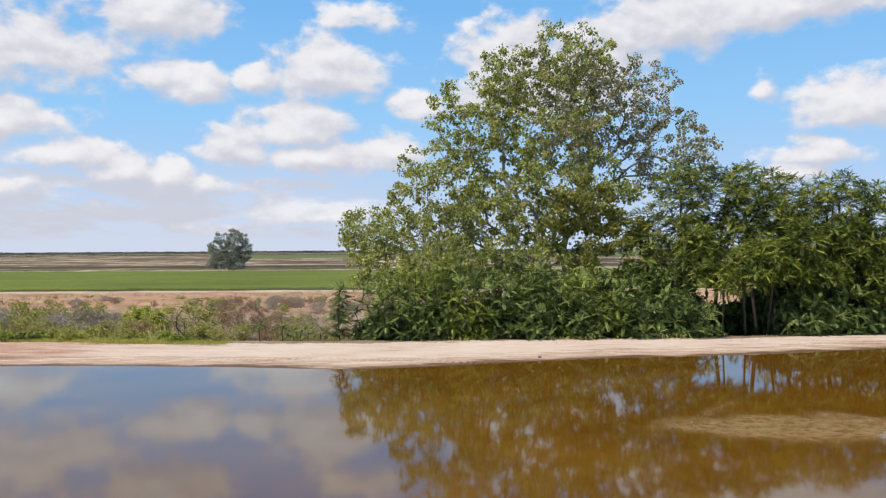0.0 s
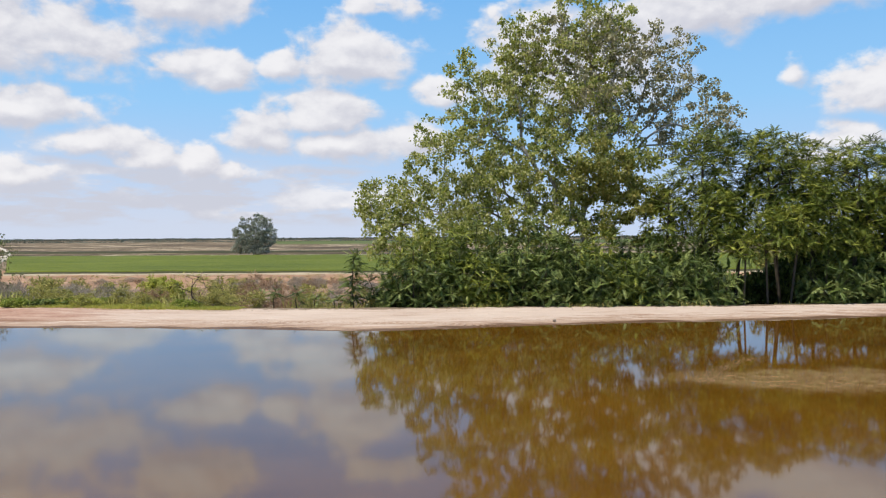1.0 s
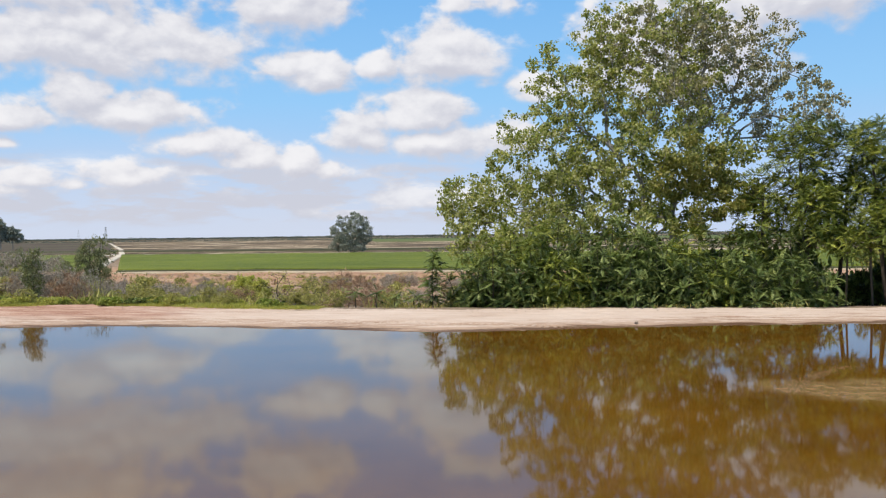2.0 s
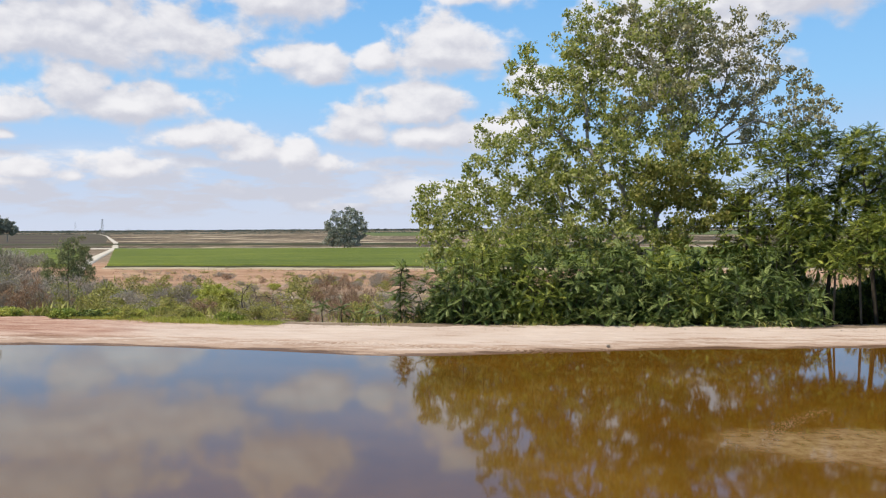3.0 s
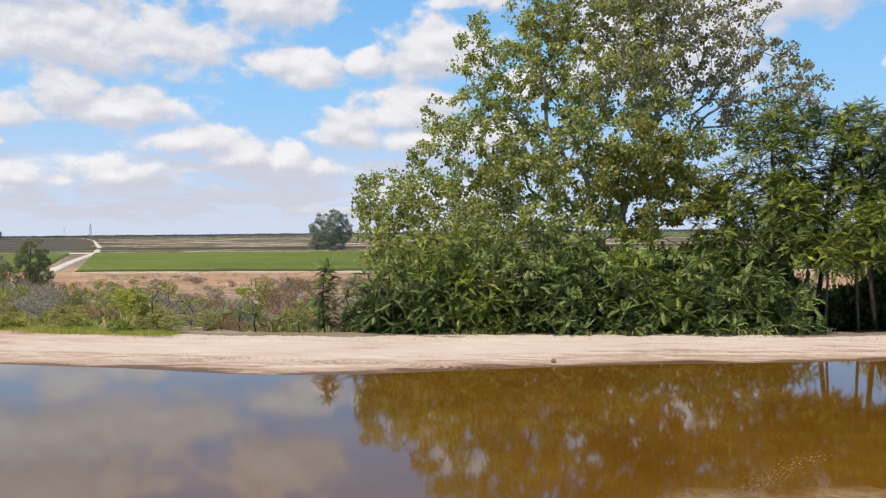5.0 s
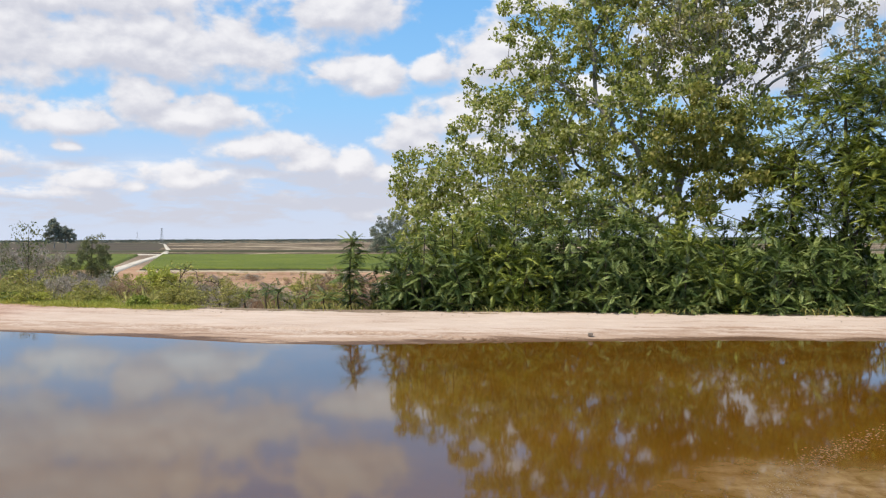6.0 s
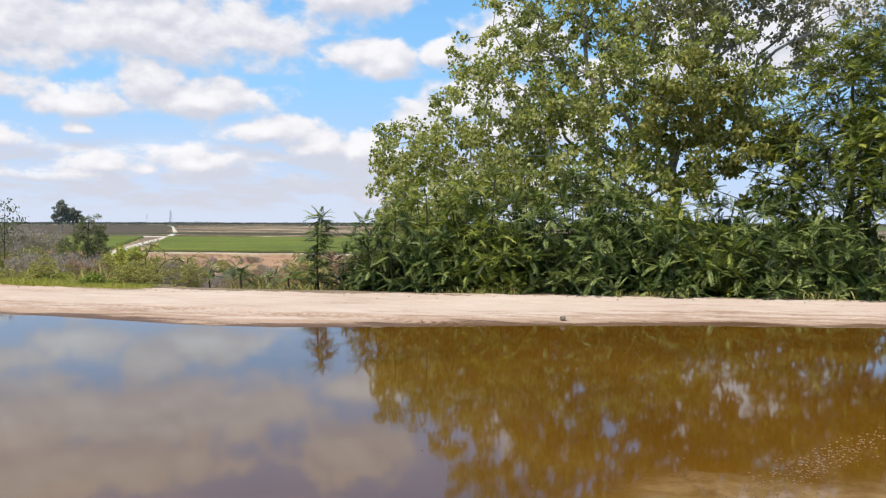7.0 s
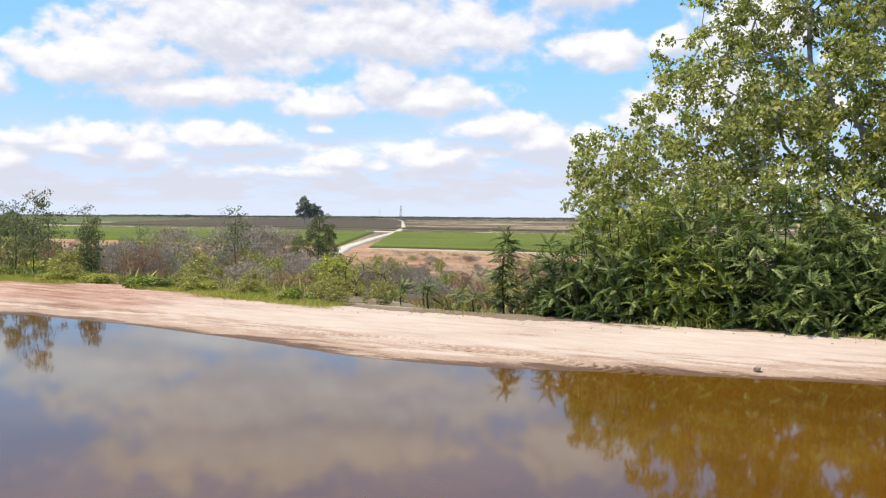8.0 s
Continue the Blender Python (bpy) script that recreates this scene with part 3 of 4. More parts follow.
def wobble(x, y, scale, seed=0):
    """Cheap smooth noise of about -1..1 by summed sines."""
    r = np.random.default_rng(100 + seed)
    out = np.zeros(np.broadcast(x, y).shape)
    for k in range(7):
        a, f, p = r.uniform(0, 6.28), scale * 1.7 ** (k * 0.5) * r.uniform(0.7, 1.3), r.uniform(0, 6.28)
        out += np.sin((x * np.cos(a) + y * np.sin(a)) * f * 6.28 + p) / (1.4 ** k)
    return out / 2.6


PLAIN = -3.0


def land(x, y):
    """Height of the ground: pond bed, low sand berm, the levee's outer slope, the plain."""
    e, b = edge_y(x), back_y(x)
    d = y - e
    bed = -0.45 + 0.45 * step01(d, -3.0, 0.05)
    berm = 0.055 * step01(d, -0.1, 0.6) + 0.055 * step01(d, 0.5, 2.2)
    outer = (PLAIN - 0.15) * step01(y, b + 0.5, b + 19) + 0.22 * wobble(x, y, 0.09, 1) * step01(y, b + 0.8, b + 5) * (1 - step01(y, 100, 130))
    return np.where(d < 0.05, bed, berm + outer)


def grid_faces(nx, ny):
    i = (np.arange(ny - 1)[:, None] * nx + np.arange(nx - 1)[None]).ravel()
    return np.stack([i, i + 1, i + 1 + nx, i + nx], 1)


def spaced(lo, hi, near_lo, near_hi, fine, growth=1.12):
    mid = list(np.arange(near_lo, near_hi + 1e-6, fine))
    s, v = fine, near_hi
    while v < hi:
        s *= growth
        v += s
        mid.append(min(v, hi))
    s, v, low = fine, near_lo, []
    while v > lo:
        s *= growth
        v -= s
        low.append(max(v, lo))
    return np.array(low[::-1] + mid)


def make_ground():
    xs, ys = spaced(-4200, 4200, -60, 30, 0.5), spaced(-300, 4600, 12, 62, 0.5)
    x, y = np.meshgrid(xs, ys)
    z = land(x, y)
    under = (y > edge_y(x) - 1.6) & (y < back_y(x) + 0.5)
    z = np.where(under, z - 0.10, z)
    me = np_mesh("ground", np.stack([x, y, z], -1).reshape(-1, 3), grid_faces(len(xs), len(ys)), MAT["ground"], True)
    tagged(new("ground", me), label="dry brown scrubland soil with pale sandy patches", category="ground", kind="structure")


def make_berm():
    xs = np.concatenate([np.arange(-60, -18, 0.3), np.arange(-18, 14, 0.055), np.arange(14, 46, 0.3)])
    vs = np.linspace(0, 1, 130)
    x = np.broadcast_to(xs[None], (len(vs), len(xs)))
    lo, hi = edge_y(xs) - 1.5, back_y(xs) + 0.9
    y = lo[None] + (hi - lo)[None] * vs[:, None]
    z = land(x, y)
    d, back = y - edge_y(x), back_y(x) - y
    dry = step01(d, 0.05, 0.5)
    z = z + dry * (0.012 * wobble(x, y, 0.8, 2) + 0.022 * wobble(x * 0.35, y * 1.5, 0.45, 3))
    z = z + 0.022 * np.exp(-((back + 0.1 + 0.25 * wobble(x, 0 * y, 0.35, 4)) / 0.22) ** 2) * (0.6 + 0.9 * np.abs(wobble(x, y, 1.3, 5)))
    for at in (1.35, 2.75):
        z = z - 0.022 * np.exp(-((d - at - 0.15 * wobble(x, 0 * y, 0.06, 6)) / 0.16) ** 2) * step01(x, -16, -12)
    line = 20.78 - 0.13 * np.maximum(0, x + 2.8)
    track = np.exp(-((y - line) / 0.17) ** 4) * step01(x, -6.5, -4.5) * (1 - step01(x, 0.8, 2.2))
    lug = np.sin((x + 0.8 * np.abs(y - line)) * 6.283 / 0.17)
    z = z + track * (0.032 * lug - 0.02)
    z = z + 0.010 * wobble(x, y, 2.6, 7) * dry
    red = step01(-x, 10.5, 13) * step01(d, 0.8, 1.6)
    z = z + red * 0.035 * wobble(x * 0.3, y * 2.2, 0.5, 8)
    z[-1] -= 0.35
    z[-2] -= 0.12
    z[0] -= 0.2
    me = np_mesh("berm", np.stack([x, y, z], -1).reshape(-1, 3), grid_faces(len(xs), len(vs)), MAT["sand"], True)
    tagged(new("berm", me), label="low berm of pale compacted sand beside the pond", category="berm", kind="structure")


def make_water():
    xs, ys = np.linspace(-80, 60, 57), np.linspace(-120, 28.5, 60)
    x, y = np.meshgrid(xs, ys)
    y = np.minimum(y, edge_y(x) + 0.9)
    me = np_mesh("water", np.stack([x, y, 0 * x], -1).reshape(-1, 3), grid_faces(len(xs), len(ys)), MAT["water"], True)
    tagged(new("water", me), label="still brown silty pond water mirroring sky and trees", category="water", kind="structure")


def slab(name, corners, top, mat, label, category, cells=(60, 24), rough=0.12, height=0.4):
    """A field: four corners near-left, near-right, far-right, far-left; its rim drops to the plain."""
    u, v = np.meshgrid(np.linspace(0, 1, cells[0]), np.linspace(0, 1, cells[1]) ** 1.3)
    c = np.array(corners, float)
    xy = (1 - v)[..., None] * ((1 - u)[..., None] * c[0] + u[..., None] * c[1]) + v[..., None] * ((1 - u)[..., None] * c[3] + u[..., None] * c[2])
    x, y = xy[..., 0], xy[..., 1]
    z = PLAIN + top + 0.45 * rough * wobble(x, y, 0.13, 11)
    rim = (u == 0) | (u == 1) | (v == 0) | (v == 1)
    z = np.where(rim, PLAIN - 0.3, z)
    inner = (v > 0) & (v < 0.08)
    y = y + np.where(inner, 0.25 * wobble(x, 0 * y, 0.25, 12), 0)
    me = np_mesh(name, np.stack([x, y, z], -1).reshape(-1, 3), grid_faces(*cells), mat, True)
    return tagged(new(name, me), label=label, category=category, kind="structure")


make_ground()
make_berm()
make_water()
slab("field_crop", [(-67, 119), (130, 117), (130, 222), (-127, 226)], 0.45, MAT["crop"], "flat field of low bright green crop", "field", (500, 60))
slab("field_crop_west", [(-230, 122), (-74, 121), (-134, 226), (-300, 226)], 0.45, MAT["crop"], "green crop field beside the pale dirt road", "field", (300, 50))
slab("farm_track", [(-700, 233), (260, 229), (260, 240), (-700, 245)], 0.12, MAT["road"], "pale dirt farm track between the fields", "track", (200, 6), 0.05)
slab("field_plowed", [(-330, 262), (-150, 262), (-560, 980), (-900, 980)], 0.15, MAT["plowed"], "dark brown plowed field", "field", (80, 40))
slab("field_green_west", [(-900, 262), (-345, 262), (-920, 980), (-2400, 980)], 0.3, MAT["crop_far"], "distant green field", "field", (90, 40))
slab("field_straw", [(-90, 306), (300, 302), (330, 330), (-100, 322)], 0.15, MAT["fallow"], "strip of pale straw stubble", "field", (80, 20))
slab("field_green_east", [(-140, 600), (500, 560), (900, 1150), (-290, 1150)], 0.3, MAT["crop_far"], "distant dark green field", "field", (90, 40))


def make_road():
    """The pale dirt road that runs away between the fields."""
    line = np.array([(-58, 97), (-69, 115), (-95, 164), (-131, 234), (-190, 338), (-420, 725), (-760, 1270)], float)
    s = np.linspace(0, 1, 260) ** 1.6
    along = np.concatenate([[0], np.cumsum(np.linalg.norm(np.diff(line, axis=0), axis=1))])
    p = np.stack([np.interp(s * along[-1], along, line[:, k]) for k in (0, 1)], 1)
    d = unit(np.gradient(p, axis=0))
    n = np.stack([d[:, 1], -d[:, 0]], 1)
    w = np.array([-1.15, -1.0, -0.55, 0.0, 0.55, 1.0, 1.15]) * 0.9
    x, y = (p[:, None, k] + n[:, None, k] * w[None] for k in (0, 1))
    z = PLAIN + 0.2 - 0.05 * (np.abs(np.abs(w) - 0.9) < 0.15)[None] + 0.04 * wobble(x, y, 0.1, 14)
    z[:, [0, -1]] = PLAIN - 0.2
    me = np_mesh("road", np.stack([x, y, z], -1).reshape(-1, 3), grid_faces(len(w), len(s)), MAT["road"], True)
    tagged(new("road", me), label="pale dirt road running between green fields", category="road", kind="structure")


make_road()
slab("field_margin", [(-66, 115.5), (130, 113.5), (130, 118.0), (-68, 120)], 0.1, MAT["fallow"], "strip of pale dry straw along the crop", "field", (400, 8), 0.12)
slab("ditch_bank", [(-800, 284), (300, 280), (300, 296), (-800, 300)], 0.5, MAT["weedy"], "dark weedy ditch bank across the plain", "bank", (300, 8), 0.2)
slab("field_pale", [(-2200, 1000), (1500, 980), (1700, 1090), (-2600, 1110)], 0.1, MAT["fallow"], "thin pale strip of stubble below the horizon", "field", (60, 8))
# dark strip added for the shadow at the foot of the crop
slab("crop_edge_shadow", [(-67, 118.2), (130, 116.2), (130, 117.4), (-67.5, 119.6)], 0.32, MAT["weedy"], "dark strip standing for the shadow along the crop edge", "field", (400, 5), 0.1)


# ---------------------------------------------------------------- the big tree
def big_tree():
    bx, by, bz = 4.4, 30.6, float(land(np.array(4.4), np.array(30.6))) - 0.1
    own = thing("broadleaf_tree", bx, by, bz, "tall airy broadleaf tree with pale limbs and yellowing green leaves", "tree")
    o = np.array([bx, by, bz])
    green = [(4.9, 31.5, 9.95, 1.8, 1.8, 1.6), (2.4, 31.4, 9.3, 1.4, 1.4, 1.1), (3.8, 31.0, 7.5, 2.8, 2.4, 1.9), (1.1, 31.4, 7.6, 1.75, 1.9, 1.8), (0.2, 31.6, 5.2, 2.25, 2.2, 1.8),
             (-2.75, 32.0, 3.5, 1.25, 1.4, 1.15), (4.2, 30.2, 4.9, 3.0, 2.4, 1.8), (1.7, 30.4, 2.9, 2.5, 1.8, 1.1), (-0.7, 31.2, 3.3, 1.7, 1.6, 1.1),
             (-2.2, 30.6, 2.2, 1.35, 1.2, 1.1), (-1.4, 30.2, 1.6, 1.6, 1.2, 0.9), (1.5, 30.0, 4.3, 1.6, 1.4, 1.0), (0.2, 29.4, 2.0, 1.9, 1.2, 0.9), (3.3, 28.8, 2.6, 2.1, 1.2, 1.0)]
    dry = [(7.8, 32.2, 8.8, 1.5, 1.7, 1.6), (8.9, 32.4, 6.5, 1.8, 1.9, 1.7), (6.3, 32.2, 7.7, 1.7, 1.7, 1.9), (3.8, 32.2, 9.2, 1.7, 1.5, 1.4), (5.4, 30.6, 8.6, 1.5, 1.2, 1.6), (4.6, 29.9, 6.8, 1.3, 1.0, 1.2)]
    yellow = [(5.6, 28.4, 3.0, 1.5, 1.2, 1.5), (4.7, 28.4, 4.2, 1.1, 1.0, 1.2)]
    sets = [in_blobs(green, 960, 0.25, 0.35) - o, in_blobs(dry, 380, 0.28, 0.3) - o, in_blobs(yellow, 60, 0.30, 0.3) - o]
    trunk = [(0, 0, -0.2), (0.05, -0.1, 0.9), (0.0, -0.15, 2.0), (0.12, -0.05, 3.0)]
    net = grow(np.concatenate(sets), trunk, 0.0100, 2.25, 0.45, 0.5)
    woody_parts(own, net, MAT["bark"], len(trunk), 0.028)
    for name, pts, mat, per, label in (("crown", sets[0], "tree_leaf", 45, ""), ("drying_foliage", sets[1], "dry_leaf", 36, "thin greyish drying leaves"),
                                       ("yellow_foliage", sets[2], "yellow_leaf", 85, "yellowing lower leaves")):
        low = pts[:, 2] + bz < 5.4
        at = np.concatenate([cloud_of(pts[low], int(per * 1.6), rng.uniform(0.18, 0.40, low.sum())), cloud_of(pts[~low], int(per * 1.05), rng.uniform(0.14, 0.36, (~low).sum()))])
        v, f = leaves(at, 0.115, 1.15, -0.5, 0.9)
        part(name, np_mesh(name, v, f, MAT[mat]), own, label, "stuff")


big_tree()


# ---------------------------------------------------------------- trees and shrubs with long feathered leaves
def feather_tree(x, y, height, spread, plumes, mat, label, clear=0.3):
    """A slender stem that forks into limbs, each ending in a plume of arching compound leaves; clear: the bare share of its height."""
    bz = float(land(np.array(x), np.array(y))) - 0.1
    own = thing("feathery_tree", x, y, bz, label, "tree", "leafy trees along the levee")
    h = height - bz
    low, tall = h * clear, h * (1 - clear)
    blobs = [(0, 0, low + tall * 0.55, spread, spread, tall * 0.42), (spread * 0.3, -0.3, low + tall * 0.3, spread * 0.9, spread * 0.9, tall * 0.28),
             (-spread * 0.2, 0.1, low + tall * 0.85, spread * 0.6, spread * 0.6, tall * 0.15),
             (rng.normal(0, 0.5) * spread, rng.normal(0, 0.4), low + tall * rng.uniform(0.5, 0.92), spread * 0.5, spread * 0.5, tall * 0.14)]
    pts = in_blobs(blobs, int(plumes * 1.8), 0.29, 0.5)
    lean = rng.normal(0, 0.12, 2)
    trunk = [(lean[0] * k * h * 0.12, lean[1] * k * h * 0.12, -0.15 + h * 0.16 * k) for k in range(6)]
    woody_parts(own, grow(pts, trunk, 0.009, 2.2, 0.4, 0.4), MAT["stem"], 6, 0.02, 6)
    outward = pts - (0, 0, low + tall * 0.35)
    v, f = fronds(*rosettes(pts, 16, 0.34, -0.2, 0.95, unit(outward) * (0.6, 0.6, 0.3) + (0, 0, 0.65)))
    part("crown", np_mesh("crown", v, f, MAT[mat]), own, "", "stuff")


def shrub_stem(own, foot, top):
    out = unit((top - foot) * (1, 1, 0))
    mid = (foot + top) / 2 - 0.12 * out + (0, 0, 0.1)
    s = np.linspace(0, 1, 6)[:, None]
    line = (1 - s) ** 2 * foot + 2 * s * (1 - s) * mid + s * s * top
    rad = np.linspace(0.022, 0.009, 6)
    v, f = tubes(line[:-1], line[1:], rad[:-1], rad[1:], 6)
    part("stem", np_mesh("stem", v, f, MAT["stem"], True), own)


def feather_shrub(name, x, y, stems, height, spread, mat, label, length=0.38, per=15):
    """A dome of shoots, each with a star of compound leaves that faces outwards; older leaves hang inside."""
    bz = float(land(np.array(x), np.array(y))) - 0.04
    own = thing(name, x, y, bz, label, "shrub", "low shrubs along the levee")
    h = height - bz
    tips, axes = [], []
    for _ in range(400):
        a, e = rng.uniform(0, 6.28), math.asin(rng.uniform(0.12, 1.0))
        d = np.array([math.cos(a) * math.cos(e), math.sin(a) * math.cos(e), math.sin(e)])
        at = d * (spread, spread, h - 0.12) * rng.uniform(0.8, 1.0)
        if not tips or np.min(np.linalg.norm(np.array(tips) - at, axis=1)) > 0.40:
            tips.append(at)
            axes.append(d * (0.75, 0.75, 0.4) + (0, 0, 0.55))
        if len(tips) >= stems * 4:
            break
    for k, at in enumerate(tips):
        if k < stems * 1.6:
            shrub_stem(own, at * (0.3, 0.3, 0.0), at)
    tips, axes = np.array(tips), np.array(axes)
    inner = rosettes(tips * (0.5, 0.5, 0.6), 10, length * 0.95, -0.6, 0.4)
    outer = rosettes(tips, per, length, -0.15, 1.0, axes)
    v, f = fronds(*[np.concatenate([a, b]) for a, b in zip(outer, inner)])
    part("leaves", np_mesh("leaves", v, f, MAT[mat]), own, "", "stuff")


def sapling(name, x, y, height, label, length=0.42, per=15, tiers=9):
    """One upright stem with tiers of compound leaves and a crown of young ones."""
    bz = float(land(np.array(x), np.array(y))) - 0.04
    own = thing(name, x, y, bz, label, "shrub", "saplings on the levee")
    top = np.array([0.04, 0.0, height - bz])
    shrub_stem(own, np.zeros(3), top)
    lower = np.array([top * u + (rng.normal(0, 0.05), rng.normal(0, 0.05), 0) for u in np.linspace(0.2, 0.88, tiers)])
    v, f = fronds(*[np.concatenate(q) for q in zip(rosettes(top[None], per, length, -0.3, 0.9), rosettes(lower, per - 3, length * 0.95, -0.5, 0.4))])
    part("leaves", np_mesh("leaves", v, f, MAT["frond"]), own, "", "stuff")


TALL = "slender tree with feathery bright green compound leaves"
for x, y, h, s, plumes, m, clear in [
        (7.9, 27.6, 5.75, 1.15, 70, "frond_light", 0.3), (9.2, 28.6, 5.85, 1.2, 66, "frond", 0.4), (10.3, 27.3, 5.5, 1.2, 70, "frond_light", 0.42), (11.6, 28.4, 5.45, 1.3, 66, "frond_light", 0.3),
        (12.4, 27.0, 5.1, 1.2, 66, "frond_light", 0.3), (13.5, 28.0, 5.4, 1.2, 66, "frond", 0.3), (14.7, 27.6, 5.1, 1.3, 66, "frond_light", 0.3), (16.2, 28.6, 5.2, 1.4, 66, "frond_light", 0.3),
        (8.2, 26.5, 3.7, 0.8, 36, "frond_light", 0.45), (11.3, 26.3, 3.9, 0.9, 44, "frond_light", 0.3), (13.2, 26.4, 3.8, 1.0, 44, "frond_light", 0.25), (15.4, 26.9, 3.9, 1.1, 44, "frond_light", 0.25),
        (6.7, 27.6, 4.2, 0.8, 36, "frond_light", 0.3), (17.8, 28.0, 4.7, 1.3, 50, "frond", 0.3), (8.6, 25.7, 2.25, 0.5, 12, "frond_light", 0.62), (9.35, 25.75, 2.75, 0.6, 18, "frond_light", 0.6), (10.05, 25.9, 3.2, 0.75, 24, "frond_light", 0.55)]:
    feather_tree(x, y, h, s, plumes, m, TALL, clear)

LOW = "dense shrub with drooping dark green feathered leaves"
for x, y, stems, h, s, m in [
        (-2.5, 26.0, 4, 1.35, 0.45, "frond"), (-0.1, 26.0, 6, 2.75, 0.65, "frond_light"), (1.3, 25.9, 6, 2.8, 0.6, "frond"), (2.9, 26.0, 6, 2.55, 0.65, "frond"), (-1.95, 25.3, 5, 1.75, 0.5, "frond"), (-1.35, 25.1, 6, 1.95, 0.8, "frond"), (-0.9, 26.2, 6, 2.55, 0.8, "frond_light"), (-0.35, 25.0, 5, 1.55, 0.75, "frond"),
        (0.5, 26.2, 6, 3.0, 0.8, "frond"), (0.75, 25.1, 6, 1.75, 0.8, "frond_light"), (1.7, 25.4, 6, 2.15, 0.8, "frond"), (2.2, 26.4, 6, 2.9, 0.8, "frond"),
        (2.6, 25.1, 6, 1.7, 0.85, "frond"), (3.5, 25.6, 5, 2.1, 0.8, "frond"), (4.2, 25.2, 6, 1.6, 0.85, "frond"), (5.1, 25.4, 5, 1.55, 0.75, "frond_light"),
        (5.9, 25.2, 6, 1.55, 0.85, "frond"), (6.9, 25.4, 6, 1.75, 0.85, "frond"), (7.7, 25.3, 6, 1.4, 0.8, "frond"), (11.0, 25.6, 6, 1.7, 0.85, "frond"), (11.8, 25.8, 6, 1.5, 0.85, "frond"), (12.8, 26.0, 6, 1.7, 0.85, "frond"),
        (13.9, 26.2, 6, 1.5, 0.85, "frond"), (15.0, 26.4, 6, 1.6, 0.85, "frond"), (16.1, 26.6, 6, 1.6, 0.9, "frond"), (17.3, 27.0, 6, 1.6, 0.9, "frond"),
        (4.4, 26.5, 6, 2.5, 0.8, "frond_light"), (6.0, 26.6, 6, 2.4, 0.8, "frond"), (7.4, 26.5, 6, 2.4, 0.7, "frond"),
        (-1.6, 26.6, 6, 2.5, 0.7, "frond_light"), (-0.3, 27.2, 6, 2.4, 0.8, "frond"), (3.2, 26.9, 7, 2.4, 0.9, "frond"), (5.2, 27.3, 6, 2.6, 0.8, "frond")]:
    feather_shrub("feathery_shrub", x, y, stems, h, s, m, LOW)

sapling("sapling", -3.2, 25.6, 1.66, "single slender sapling with a crown of feathered leaves", 0.42, 18, 8)
for x, y, h in [(-4.9, 25.4, 0.5), (-6.0, 27.2, 0.45), (-6.3, 26.6, 0.4), (-3.7, 25.2, 0.4), (-4.4, 25.8, 0.35)]:
    sapling("seedling", x, y, h, "knee-high sprout with feathered green leaves", 0.36, 11, 2)


# ---------------------------------------------------------------- lone trees on the plain
def plain_tree(name, x, y, blobs, trunk, clumps, per, size, spread, mat, label, z=PLAIN, tip=0.02, apart=0.7, bark="bark"):
    own = thing(name, x, y, z, label, "tree")
    pts = in_blobs(blobs, clumps, apart, 0.3)
    woody_parts(own, grow(pts, trunk, tip, 2.2, 0.35, 1.0), MAT[bark], len(trunk), 0.07, 6)
    at = cloud_of(pts, per, rng.uniform(0.7, 1.2, len(pts)) * spread)
    v, f = leaves(at, size, 0.7, -0.8)
    part("crown", np_mesh("crown", v, f, MAT[mat]), own, "", "stuff")
    return own


plain_tree("gum_tree", -60.0, 232.0, [(1.4, 0, 7.2, 3.9, 3.6, 4.2), (-3.4, 0, 5.6, 2.5, 2.8, 3.8), (4.6, 0, 6.2, 1.9, 2.2, 3.2), (1.6, 0, 11.4, 1.1, 1.1, 1.5), (-2.6, 0, 9.6, 1.0, 1.0, 1.3), (4.2, 0, 9.6, 1.0, 1.0, 1.2), (0.2, -1, 3.2, 4.8, 2.8, 2.6), (-3.0, -1, 2.4, 2.6, 2.4, 2.0), (2.6, -1, 2.2, 2.8, 2.4, 1.8)],
           [(0, 0, -0.2), (0.2, 0, 1.2), (0.5, 0, 2.6), (0.8, 0, 4.6), (1.0, 0, 7.0)], 230, 80, 0.40, 0.8, "gum_leaf", "lone bushy grey-green gum tree on the plain")
duo_a = plain_tree("gum_tree", -275.8, 376.5, [(0, 0, 15, 5.6, 5, 5.5), (-2.5, 0, 10.5, 4.5, 4, 4.0), (2.5, 0, 11, 3.6, 4, 4.0)],
           [(0, 0, -0.3), (0.3, 0, 3.0), (0, 0, 6.5), (0, 0, 11), (0, 0, 15)], 84, 80, 1.0, 1.3, "gum_leaf", "tall grey gum tree standing in a pair", tip=0.05, apart=1.4)
duo_b = plain_tree("gum_tree", -271.0, 379.0, [(0, 0, 11, 5.5, 5, 4.5), (3.5, 0, 8.5, 4.5, 4, 3.5), (-4, 0, 8, 3.2, 3, 3)],
           [(0, 0, -0.3), (0.3, 0, 2.5), (0, 0, 5), (0, 0, 8), (0, 0, 11)], 76, 80, 1.0, 1.3, "gum_leaf", "shorter grey gum tree standing in a pair", tip=0.05, apart=1.4)
duo_a.scale = duo_b.scale = (0.74, 0.74, 0.74)
